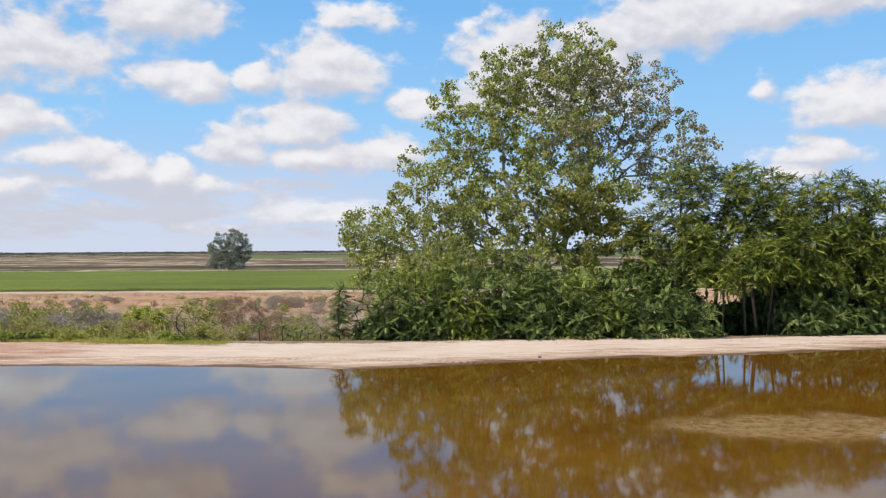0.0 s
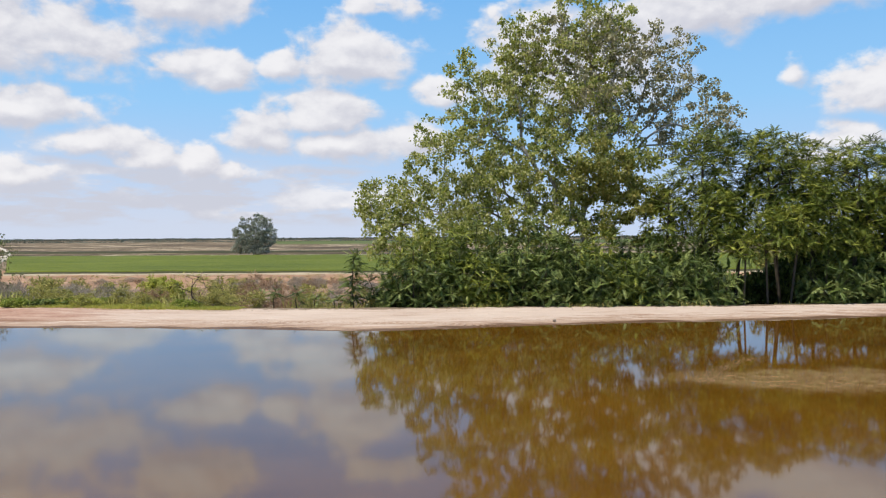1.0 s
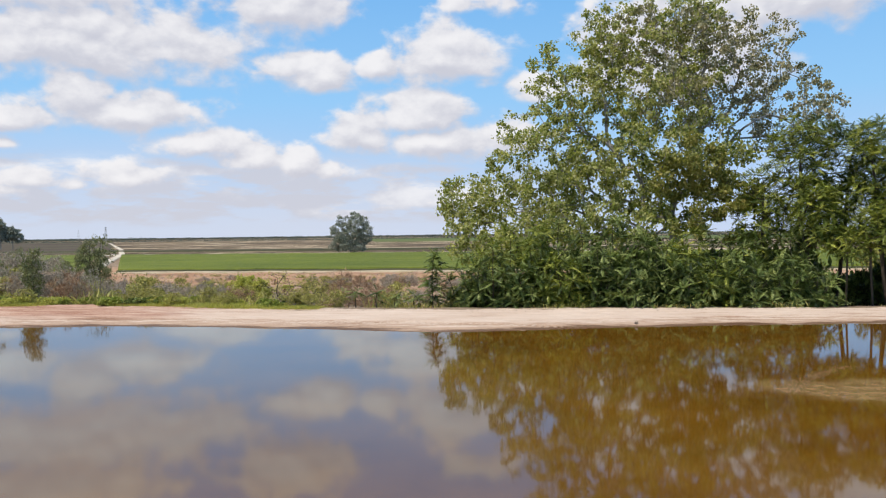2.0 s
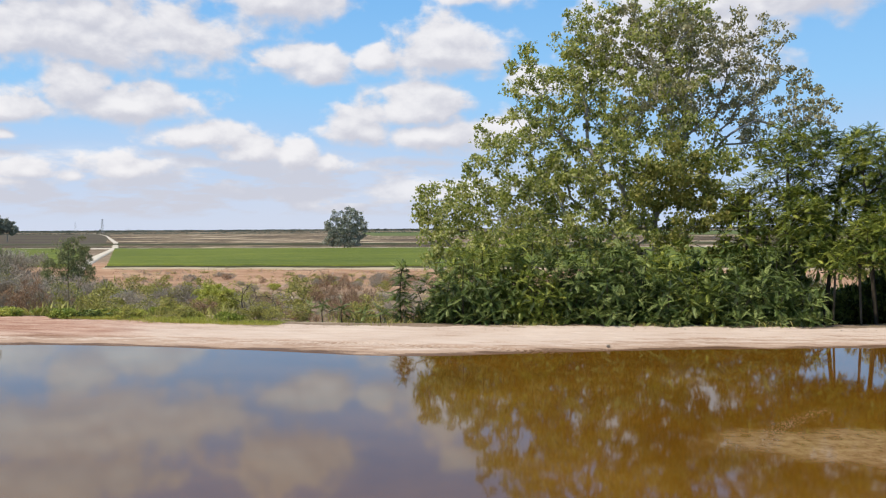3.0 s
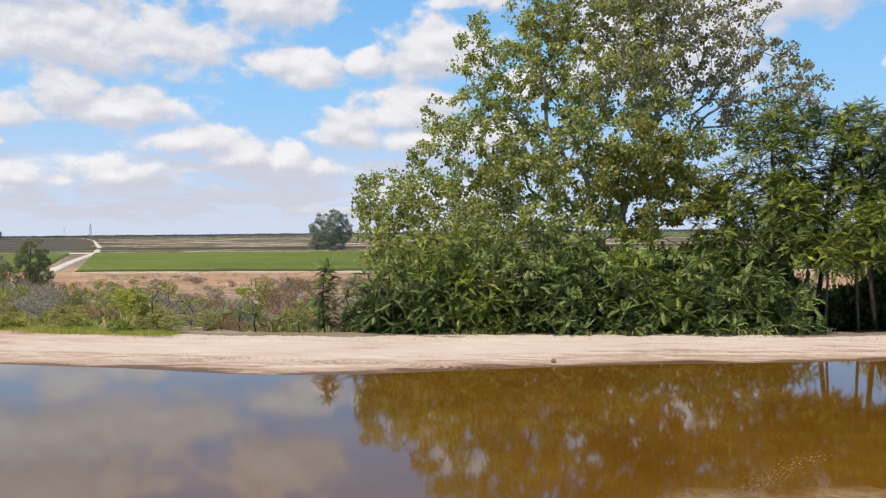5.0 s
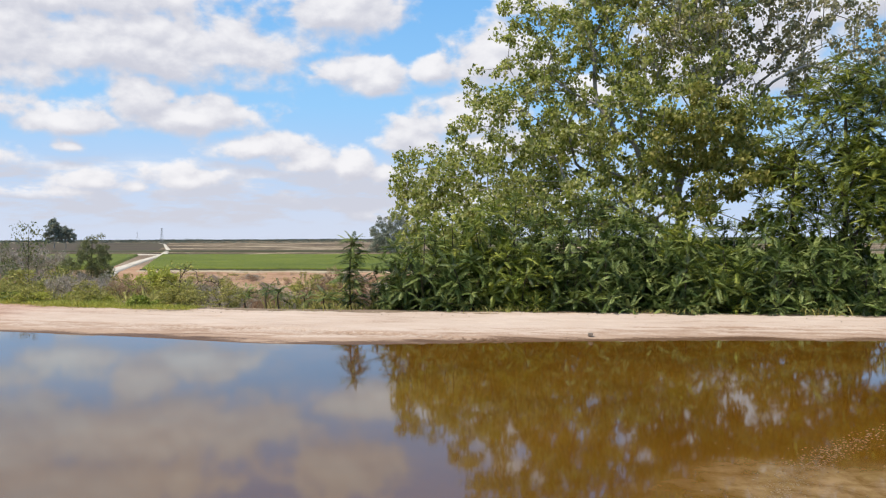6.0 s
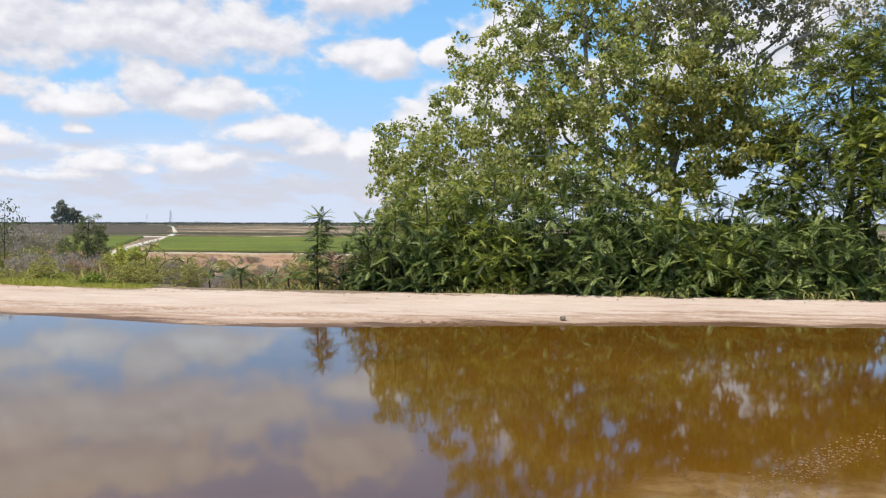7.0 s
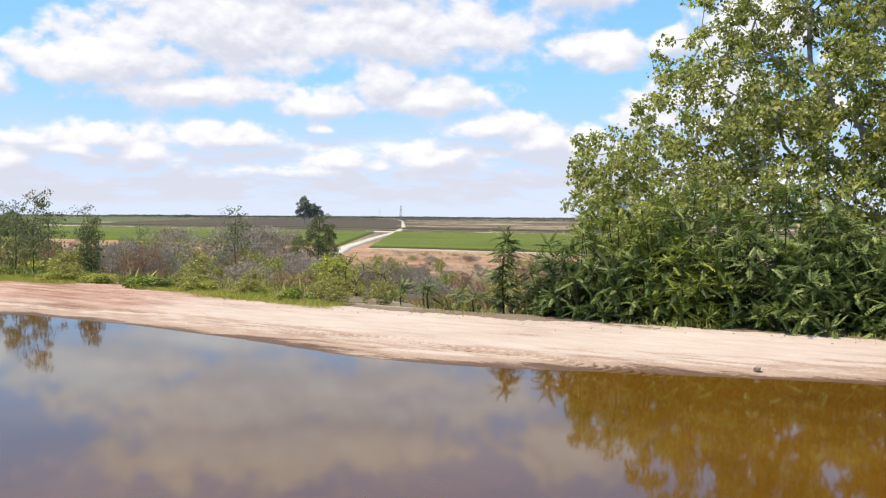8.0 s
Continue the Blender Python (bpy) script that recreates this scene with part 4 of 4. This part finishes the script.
plain_tree("scrub_tree", -46.0, 77.0, [(0.3, 0, 3.3, 1.45, 1.4, 1.6), (0.7, 0, 5.3, 0.5, 0.5, 1.0), (-1.5, 0, 1.7, 1.7, 1.6, 1.4), (1.3, 0, 1.8, 1.5, 1.4, 1.3), (-0.4, 0, 4.3, 0.6, 0.6, 0.8), (1.3, 0, 3.9, 0.5, 0.5, 0.8)],
           [(0, 0, -0.2), (0.1, 0, 0.8), (0.2, 0, 2.0), (0.25, 0, 3.4), (0.3, 0, 4.8)], 120, 100, 0.15, 0.42, "green_leaf", "small upright olive-green tree above grey scrub", tip=0.012, apart=0.3, bark="stem")
plain_tree("scrub_tree", -37.6, 38.0, [(0, 0, 2.6, 1.9, 1.8, 2.0), (-0.8, 0, 4.1, 0.9, 0.9, 0.9), (1.0, 0, 3.7, 0.8, 0.8, 0.9)], [(0, 0, -0.2), (0.1, 0, 0.8), (0.1, 0, 2.0), (0, 0, 3.6)],
           120, 90, 0.13, 0.42, "green_leaf", "dense olive-green tree standing in the scrub", float(land(np.array(-37.6), np.array(38.0))), 0.008, 0.3, "stem")
for x, y, h, w in [(-18.9, 26.0, 2.65, 1.0), (-20.3, 26.4, 2.3, 1.0), (-17.1, 26.6, 1.95, 0.35)]:
    plain_tree("scrub_tree", x, y, [(0, 0, h * 0.55, w, w * 0.8, h * 0.4), (w * 0.3, 0, h * 0.9, w * 0.5, w * 0.4, h * 0.14)], [(0, 0, -0.2), (0.03, 0, h * 0.3), (0, 0, h * 0.6)],
               46, 40, 0.085, 0.2, "green_leaf", "small straggly olive-green tree with thin twigs beside the sand", float(land(np.array(x), np.array(y))), 0.004, 0.14, "stem")
for x, y, h in [(-43.0, 62.0, 5.0), (-34.8, 38.4, 5.0), (-31.6, 38.0, 4.9), (-20.9, 37.1, 4.6), (-52.0, 60.0, 4.2)]:
    zz = float(land(np.array(x), np.array(y)))
    plain_tree("scrub_tree", x, y, [(0, 0, h * 0.85, 0.8, 0.7, h * 0.15), (0.1, 0, h * 0.45, 1.2, 1.1, h * 0.35)], [(0, 0, -0.2), (0.05, 0, h * 0.3), (0, 0, h * 0.6), (0.05, 0, h * 0.9)],
               44, 34, 0.12, 0.4, "green_leaf", "thin straggly olive-green tree over the scrub", zz, 0.005, 0.25, "stem")


# ---------------------------------------------------------------- scrub on the levee's outer slope and the plain
def scrub_model(name, radius, height, tips, per, leaf, mat, label, narrow=0.6, droop=0.2, bare=0.0, twig=0.005, wood="twig"):
    own = thing(name, 0, 0, 0, label, "bush", name + "es on the slope")
    pts = in_blobs([(0, 0, height * 0.5, radius, radius, height * 0.48), (radius * 0.3, 0, height * 0.62, radius * 0.6, radius * 0.6, height * 0.38)], tips, radius * 0.13, 0.4)
    pts[:, 2] = np.abs(pts[:, 2])
    trunk = [(0, 0, -0.2), (0.02, 0, height * 0.12)]
    nodes, parent, rad, limb = grow(pts, trunk, twig, 2.3, 0.24, height * 0.2)
    k = np.arange(1, len(nodes))
    v, f = tubes(nodes[parent[k]], nodes[k], np.minimum(rad[parent[k]], rad[k] * 1.3), rad[k], 4)
    part("branchwork", np_mesh("branchwork", v, f, MAT[wood], True), own, "", "stuff")
    leafy = pts[rng.uniform(0, 1, len(pts)) >= bare]
    v, f = leaves(cloud_of(leafy, per, rng.uniform(0.12, 0.22, len(leafy)) * radius * 1.3), leaf, narrow, droop, 0.6)
    part("foliage", np_mesh("foliage", v, f, MAT[mat]), own, "", "stuff")
    return own


MODELS = {
    "sage": [scrub_model("sagebrush_bush", 1.0, 1.3, 85, 80, 0.13, "sage", "rounded grey-brown dry sagebrush bush", 0.14, 0.8),
             scrub_model("sagebrush_bush", 1.2, 1.5, 90, 80, 0.13, "sage", "sprawling grey-brown dry sagebrush bush", 0.14, 0.8)],
    "olive": [scrub_model("olive_bush", 0.8, 1.5, 60, 36, 0.10, "olive", "upright olive and yellow-green wild bush", 0.55, 0.3),
              scrub_model("olive_bush", 0.7, 1.1, 52, 34, 0.10, "olive", "small yellowing wild bush with thin branches", 0.55, 0.3, 0.2)],
    "rust": [scrub_model("rust_bush", 0.75, 1.4, 66, 55, 0.13, "rust", "dried rust-brown bush with bare twigs", 0.16, 0.8, 0.1)],
    "weed": [scrub_model("weed_clump", 0.6, 0.75, 46, 34, 0.13, "weed", "leafy green weed clump", 0.7, 0.2),
             scrub_model("weed_clump", 0.8, 0.8, 56, 40, 0.11, "grass", "soft yellow-green weed clump on the verge", 0.6, 0.4)],
    "dock": [scrub_model("weed_clump", 0.8, 0.7, 50, 34, 0.13, "frond", "dark green broad-leaved weed clump", 0.8, 0.2)],
    "yellow": [scrub_model("yellow_bush", 0.65, 1.5, 60, 34, 0.13, "grass", "leafy yellow-green bush standing over the scrub", 0.6, 0.4, 0.1, 0.006, "stem")],
    "dead": [scrub_model("bare_bush", 1.0, 1.7, 34, 16, 0.10, "olive", "half-dead bush of bare dark branches with few yellowing leaves", 0.5, 0.3, 0.35, 0.009, "stem")],
}


def plant(kind, x, y, size, tall=1.0, full=False):
    """A copy of a bush; but for the full ones it keeps under the low skyline of the scrub."""
    model = MODELS[kind][int(rng.integers(0, len(MODELS[kind])))]
    z = float(land(np.array(x), np.array(y))) - 0.05
    if not full:
        open_view = x > -13.0 - 0.55 * (y - 28.0) or (abs(math.atan2(3.0 - x, y - 7.0) - 0.612) < 0.03 and y < 77)
        top = 1.44 - (0.044 if open_view else 0.014) * (y - 8.0)
        top = min(top, z + 0.6) if y < 27.6 else top
        tall = min(tall, max(0.2, (top - z) / (1.5 * size)))
    m = pose(x, y, z, rng.normal(0, 4), rng.normal(0, 4), rng.uniform(0, 360)) @ Matrix.Diagonal((size, size, size * tall, 1))
    copy_thing(model, m)


SPOTS = [(-37.0, 52.0), (-44.0, 61.0), (-31.0, 47.0), (-49.0, 66.0), (-26.0, 44.0), (-35.0, 40.0), (-40.0, 46.0), (-33.0, 57.0), (-11.2, 30.6), (-29.0, 39.0)]
for model, (x, y) in zip([m for kind in MODELS.values() for m in kind], SPOTS):
    model.matrix_basis = pose(x, y, float(land(np.array(x), np.array(y))) - 0.05)


# bushes that stand out over the scrub
for kind, x, y, s, t in [("dead", -8.9, 28.6, 1.0, 0.78), ("dead", -8.2, 28.9, 0.8, 0.75), ("yellow", -10.2, 29.4, 0.8, 0.95), ("yellow", -12.4, 33.0, 1.0, 1.0), ("olive", -9.9, 28.0, 0.6, 0.8), ("olive", -5.3, 31.0, 1.0, 1.0), ("rust", -13.2, 53.3, 2.0, 1.0),
                         ("rust", -11.6, 54.0, 1.5, 1.0), ("olive", -16.4, 56.0, 1.9, 0.95), ("sage", -54.0, 79.0, 4.0, 0.75), ("sage", -60.0, 82.0, 3.8, 0.7), ("sage", -51.0, 73.0, 2.6, 0.7), ("sage", -64.0, 76.0, 3.4, 0.7)]:
    plant(kind, x, y, s, t, True)
# a row close behind the sand
for kind, x, y, s, t in [
         ("rust", -4.3, 32.5, 1.0, 0.9), ("olive", -2.6, 30.6, 1.1, 1.0), ("rust", -6.6, 33.0, 1.2, 1.0),
        ("dock", -12.3, 25.4, 1.0, 1.0), ("weed", -11.6, 25.2, 0.6, 0.8), ("weed", -16.6, 26.2, 1.0, 0.9), ("weed", -18.2, 26.3, 0.8, 0.8), ("weed", -15.2, 26.8, 0.8, 0.8),
        ("weed", -20.0, 26.4, 1.2, 1.0), ("olive", -10.6, 26.6, 0.7, 0.9), ("rust", -9.9, 26.9, 0.7, 0.9), ("olive", -13.6, 27.6, 1.0, 0.9), ("weed", -22.0, 26.6, 1.3, 1.0),
        ("sage", -14.0, 30.0, 1.1, 1.0), ("sage", -18.5, 31.0, 1.2, 1.0), ("rust", -17.0, 28.6, 1.0, 1.1), ("olive", -21.5, 29.2, 1.3, 1.1), ("rust", -20.0, 30.2, 1.1, 1.2),
        ("olive", -25.5, 30.0, 1.2, 1.1), ("olive", -28.0, 31.5, 1.4, 1.25), ("olive", -30.5, 33.0, 1.7, 1.5), ("olive", -24.0, 33.0, 1.3, 1.1),
        ("rust", -42.5, 55.0, 1.6, 1.2)]:
    plant(kind, x, y, s, t)
for _ in range(46):
    x = rng.uniform(-24, -6)
    plant("weed" if rng.uniform() < 0.6 else "olive", x, float(back_y(x)) + 0.45 + abs(rng.normal(0, 0.9)), rng.uniform(0.35, 0.7), rng.uniform(0.6, 0.95))
for _ in range(120):
    y = rng.uniform(29, 62)
    x = -0.25 * y - rng.uniform(0.05, 0.95) * y
    plant(("olive", "rust", "olive", "sage", "weed")[int(rng.integers(0, 5))], x, y, rng.uniform(1.0, 1.5) * (1.3 if x < -19 else 1.0), rng.uniform(0.9, 1.25))
for _ in range(430):
    y = 28.5 + 68 * rng.uniform(0, 1) ** 1.1
    x = rng.uniform(-1.15 * y, 0.12 * y - 3)
    if y > 70 and x > -50 and rng.uniform() < 0.45:
        continue
    if abs(x + 58 - (97 - y) * 0.6) < 6 and y > 84:
        continue
    if y < 36 and x > -13 and rng.uniform() < 0.7:
        continue
    pick = rng.uniform() + 0.25 * float(wobble(np.array(x), np.array(y), 0.03, 20))
    kind = "sage" if pick < 0.52 else "olive" if pick < 0.74 else "rust" if pick < 0.92 else "weed"
    plant(kind, x, y, rng.uniform(0.4, 0.85) * (1.0 if y > 50 else 0.85), rng.uniform(0.7, 1.05))
# mixed low scrub over the red soil towards the crop
for _ in range(230):
    y = rng.uniform(50, 106)
    x = rng.uniform(-0.95 * y, -8)
    if wobble(np.array(x), np.array(y * 1.6), 0.02, 21) + 0.012 * (82 - y) < rng.uniform(-0.5, 0.35) or (abs(x + 58 - (97 - y) * 0.6) < 6 and y > 84):
        continue
    plant(("sage", "olive", "sage", "rust", "olive")[int(rng.integers(0, 5))], x, y, rng.uniform(0.6, 1.15), rng.uniform(0.6, 0.95))
# dark undergrowth below the tree belt, added so the gaps between stems look dark
for k in range(24):
    x, y = 3.0 + 0.68 * k + rng.normal(0, 0.2), 29.3 + rng.uniform(-0.5, 1.2)
    s = rng.uniform(1.5, 1.9) * (0.75 if 8.5 < x < 12.0 else 1.0)
    copy_thing(MODELS["dock"][0], pose(x, y, float(land(np.array(x), np.array(y))) - 0.05, 0, 0, rng.uniform(0, 360)) @ Matrix.Diagonal((s, s, s * rng.uniform(1.4, 1.8), 1)))
for k in range(26):
    x, y = rng.uniform(6.5, 17.0), rng.uniform(30.8, 34.5)
    s = rng.uniform(1.3, 1.7)
    copy_thing(MODELS["dock" if k % 4 else "olive"][0], pose(x, y, float(land(np.array(x), np.array(y))) - 0.05, 0, 0, rng.uniform(0, 360)) @ Matrix.Diagonal((s, s, s * rng.uniform(1.2, 1.5), 1)))
# scrub behind the tree belt, seen between the stems
for _ in range(60):
    y = rng.uniform(33, 70)
    plant("olive" if rng.uniform() < 0.5 else "sage", rng.uniform(-2, 0.62 * y), y, rng.uniform(0.8, 1.4), rng.uniform(0.8, 1.1))


def grass(name, count, where, height, mat, label):
    """Blades of grass over a stretch, in one mesh."""
    x, y = where(count)
    z = land(x, y) + 0.02
    at = np.stack([x, y, z], 1)
    n = len(at)
    m = turns(rng.uniform(0, 6.28, n), rng.normal(1.15, 0.3, n), rng.uniform(0, 6.28, n))
    h = height * rng.uniform(0.3, 1.2, n) ** 1.3 * (0.75 + 0.5 * wobble(x, y, 0.25, 30))
    shape = np.array([(-0.03, 0, 0), (0.03, 0, 0), (0.018, 0.6, 0.06), (0, 1, 0.28)])
    v = np.einsum("nij,kj->nki", m, shape) * h[:, None, None] + at[:, None]
    f = (np.arange(n)[:, None, None] * 4 + np.array([(0, 1, 2), (0, 2, 3)])[None]).reshape(-1, 3)
    tagged(new(name, np_mesh(name, v.reshape(-1, 3), f, MAT[mat])), label=label, category="grass", kind="stuff")


def verge(n):
    x = rng.uniform(-24, -6.2, n)
    y = back_y(x) + 0.15 + np.abs(rng.normal(0, 0.75, n)) + 0.2 * wobble(x, 0 * x, 0.2, 31)
    keep = (wobble(x, y, 0.16, 32) + rng.normal(0, 0.25, n) > 0.05)
    return x[keep], y[keep]


def thin_verge(n):
    x = rng.uniform(-7, 18, n)
    y = back_y(x) + 0.25 + np.abs(rng.normal(0, 0.6, n))
    keep = wobble(x, y, 0.3, 33) > 0.15
    return x[keep], y[keep]


def slope(n):
    y = 25.5 + 45 * rng.uniform(0, 1, n) ** 1.6
    x = rng.uniform(-1.1, 0.25, n) * y
    keep = wobble(x, y, 0.06, 34) > -0.2
    return x[keep], y[keep]


def tufts(name, count, height, mat, label, seed):
    """Low scrub too small to tell apart, in one mesh."""
    y = rng.uniform(33, 112, count)
    x = rng.uniform(-1.0, 0.02, count) * y
    gap = np.abs(x + 58 - (97 - y) * 0.6) < 5
    keep = (wobble(x, y * 1.5, 0.035, seed) + rng.normal(0, 0.3, count) > -0.2 + 0.003 * (y - 70) + 0.06 * np.maximum(0, x + 14)) & ~gap
    x, y = x[keep], y[keep]
    h = height * rng.uniform(0.5, 1.3, len(x))
    foot = np.stack([x, y, land(x, y) + 0.35 * h], 1)
    v, f = leaves(cloud_of(foot, 30, h, 0.6), 0.16, 0.25, 0.8, 0.5)
    tagged(new(name, np_mesh(name, v, f, MAT[mat])), label=label, category="scrub", kind="stuff")


tufts("low_scrub", 2600, 0.5, "sage", "low grey-brown dry scrub over reddish soil", 60)
tufts("low_scrub", 1900, 0.45, "olive", "low olive-green scrub over reddish soil", 61)
tufts("low_scrub", 900, 0.4, "rust", "low rust-brown dead scrub over reddish soil", 62)
grass("verge_grass", 50000, verge, 0.13, "grass", "bright yellow-green grass along the sand")
grass("sparse_grass", 2200, thin_verge, 0.16, "olive", "sparse dry grass under the shrubs")
grass("dry_grass", 34000, slope, 0.36, "olive", "dry straw-coloured grass on the slope")


# ---------------------------------------------------------------- small things on the sand and the shoal
def pebble_mesh(name, mat, seed):
    r = np.random.default_rng(seed)
    bm = bmesh.new()
    bmesh.ops.create_icosphere(bm, subdivisions=1, radius=1.0)
    for v in bm.verts:
        v.co *= r.uniform(0.72, 1.1)
        v.co.z *= 0.6
    me = bpy.data.meshes.new(name)
    bm.to_mesh(me)
    bm.free()
    me.materials.append(mat)
    return me


def scatter(name, count, where, size, mat, label, category, lift=0.2):
    base = pebble_mesh(name, mat, 3)
    tri = np.array([p.vertices[:] for p in base.polygons])
    co = np.array([v.co[:] for v in base.vertices])
    x, y, z = where(count)
    n = len(x)
    s = size * rng.uniform(0.4, 1.3, n) ** 1.5
    a = rng.uniform(0, 6.28, n)
    c, q = np.cos(a)[:, None], np.sin(a)[:, None]
    shape = co[None] * rng.uniform(0.7, 1.3, (n, 1, 3))
    v = np.stack([shape[..., 0] * c - shape[..., 1] * q, shape[..., 0] * q + shape[..., 1] * c, shape[..., 2]], -1) * s[:, None, None]
    v += np.stack([x, y, z + lift * s], -1)[:, None]
    f = (np.arange(n)[:, None, None] * len(co) + tri[None]).reshape(-1, 3)
    bpy.data.meshes.remove(base)
    tagged(new(name, np_mesh(name, v.reshape(-1, 3), f, mat)), label=label, category=category, kind="stuff")


def back_line(n):
    x = rng.uniform(-14, 16, n)
    y = back_y(x) + rng.normal(0.15, 0.28, n)
    return x, y, land(x, y) + 0.02


def on_berm(n):
    x = rng.uniform(-16, 14, n)
    y = edge_y(x) + rng.uniform(0.25, 1, n) * (back_y(x) - edge_y(x))
    return x, y, land(x, y) + 0.005


SHOAL = np.array([(5.35, 15.15), (4.8, 14.5), (4.46, 14.02), (4.2, 13.6), (3.98, 13.1), (3.8, 12.7)])


def on_shoal(n):
    s = rng.uniform(0, 1, n)
    k = np.linspace(0, 1, len(SHOAL))
    x = np.interp(s, k, SHOAL[:, 0]) + rng.normal(0, 0.09, n)
    y = np.interp(s, k, SHOAL[:, 1]) + rng.normal(0, 0.07, n)
    return x, y, 0 * x


def round_shoal(n):
    x, y = rng.normal(5.2, 1.2, n), rng.normal(13.1, 0.6, n)
    return x, y, 0 * x


scatter("clods", 380, back_line, 0.014, MAT["rock"], "crumbled earth clods along the edge of the sand", "soil")
scatter("sand_grit", 160, on_berm, 0.007, MAT["rock"], "scattered grit and small stones on sand", "grit")
scatter("shoal_clods", 800, on_shoal, 0.008, MAT["shell"], "wet mud clods along the crest of the shoal", "soil", 0.0)
scatter("shoal_pebbles", 160, on_shoal, 0.006, MAT["shell"], "pale pebbles and shell bits breaking the water", "pebbles", 0.1)
scatter("shoal_specks", 90, round_shoal, 0.007, MAT["shell"], "scattered pale specks lying in the shallows", "pebbles", 0.1)
stone = new("stone", pebble_mesh("stone", MAT["rock"], 9))
stone.matrix_basis = pose(2.41, 20.95, float(land(np.array(2.41), np.array(20.95))) + 0.035, 0, 0, 30) @ Matrix.Diagonal((0.06, 0.05, 0.08, 1))
tagged(stone, label="small dark clod lying alone on the sand", category="stone")


# ---------------------------------------------------------------- far distance
def pylon(x, y, height, label, thick=1.0):
    own = thing("pylon", x, y, PLAIN, label, "pylon")
    w0, w1 = height * 0.09, height * 0.018
    legs = []
    for sx, sy in ((-1, -1), (1, -1), (1, 1), (-1, 1)):
        legs.append((np.array([sx * w0, sy * w0, 0.0]), np.array([sx * w1, sy * w1, height])))
        v, f = tubes([legs[-1][0]], [legs[-1][1]], [0.16 * thick], [0.12 * thick], 4)
        part("leg", np_mesh("leg", v, f, MAT["metal"]), own)
    a, b = [], []
    for k in range(8):
        for j in range(4):
            p, q = legs[j], legs[(j + 1) % 4]
            a.append(p[0] + (p[1] - p[0]) * k / 8)
            b.append(q[0] + (q[1] - q[0]) * (k + 1) / 8)
    v, f = tubes(a, b, [0.07 * thick] * len(a), [0.07 * thick] * len(a), 4)
    part("bracing", np_mesh("bracing", v, f, MAT["metal"]), own)
    for z in (0.72, 0.85, 0.97):
        v, f = tubes([(-height * 0.11, 0, height * z)], [(height * 0.11, 0, height * z)], [0.1 * thick], [0.1 * thick], 4)
        part("crossarm", np_mesh("crossarm", v, f, MAT["metal"]), own)


for d, az, h in ((1150, 30.75, 19.5), (2100, 32.2, 24.0)):
    pylon(3.8 - d * math.sin(radians(az)), 9.6 + d * math.cos(radians(az)), h, "distant steel lattice pylon on the plain", 1.0 if d < 2000 else 0.5)


def hedge(name, a, b, height, count, size, mat, label, gaps=0.2):
    """A far row of trees or bank growth: many leaf clumps along a line."""
    t = rng.uniform(0, 1, count)
    a, b = np.array(a, float), np.array(b, float)
    p = a + (b - a) * t[:, None] + rng.normal(0, height * 0.5, (count, 2))
    h = height * (0.75 + 0.35 * wobble(p[:, 0] * 0.01, p[:, 1] * 0.01, 1.0, 50) + gaps * wobble(p[:, 0] * 0.04, p[:, 1] * 0.04, 1.0, 51))
    at = np.stack([p[:, 0], p[:, 1], PLAIN + np.maximum(h, 0.2) * rng.uniform(0.0, 1, count)], 1)
    v, f = leaves(at, size, 1.6, 0.0, 0.8)
    tagged(new(name, np_mesh(name, v, f, MAT[mat])), label=label, category="trees", kind="stuff")


hedge("orchard_line", (-2700, 1500), (1500, 1500), 1.6, 42000, 1.3, "gum_dark", "far dark line of orchard trees on the horizon", 0.06)
hedge("orchard_line", (-2700, 2300), (1500, 2300), 2.6, 16000, 3.2, "gum_dark", "farther dark belt of trees on the horizon", 0.06)
hedge("far_bank", (-1400, 960), (900, 940), 1.1, 12000, 1.3, "gum_dark", "dark weedy field edge far across the plain", 0.1)
for az, wide, tall in ((29.4, 2.6, 5.0), (32.6, 1.2, 4.0), (37.6, 1.0, 4.0), (44.6, 1.6, 4.5), (52.6, 1.0, 4.0)):
    ends = [(2050 * -math.sin(radians(az + q * wide / 2)), 2050 * math.cos(radians(az + q * wide / 2))) for q in (-1, 1)]
    hedge("distant_grove", *ends, tall, 420, 2.2, "gum_dark", "low grove of dark trees on the horizon", 0.5)
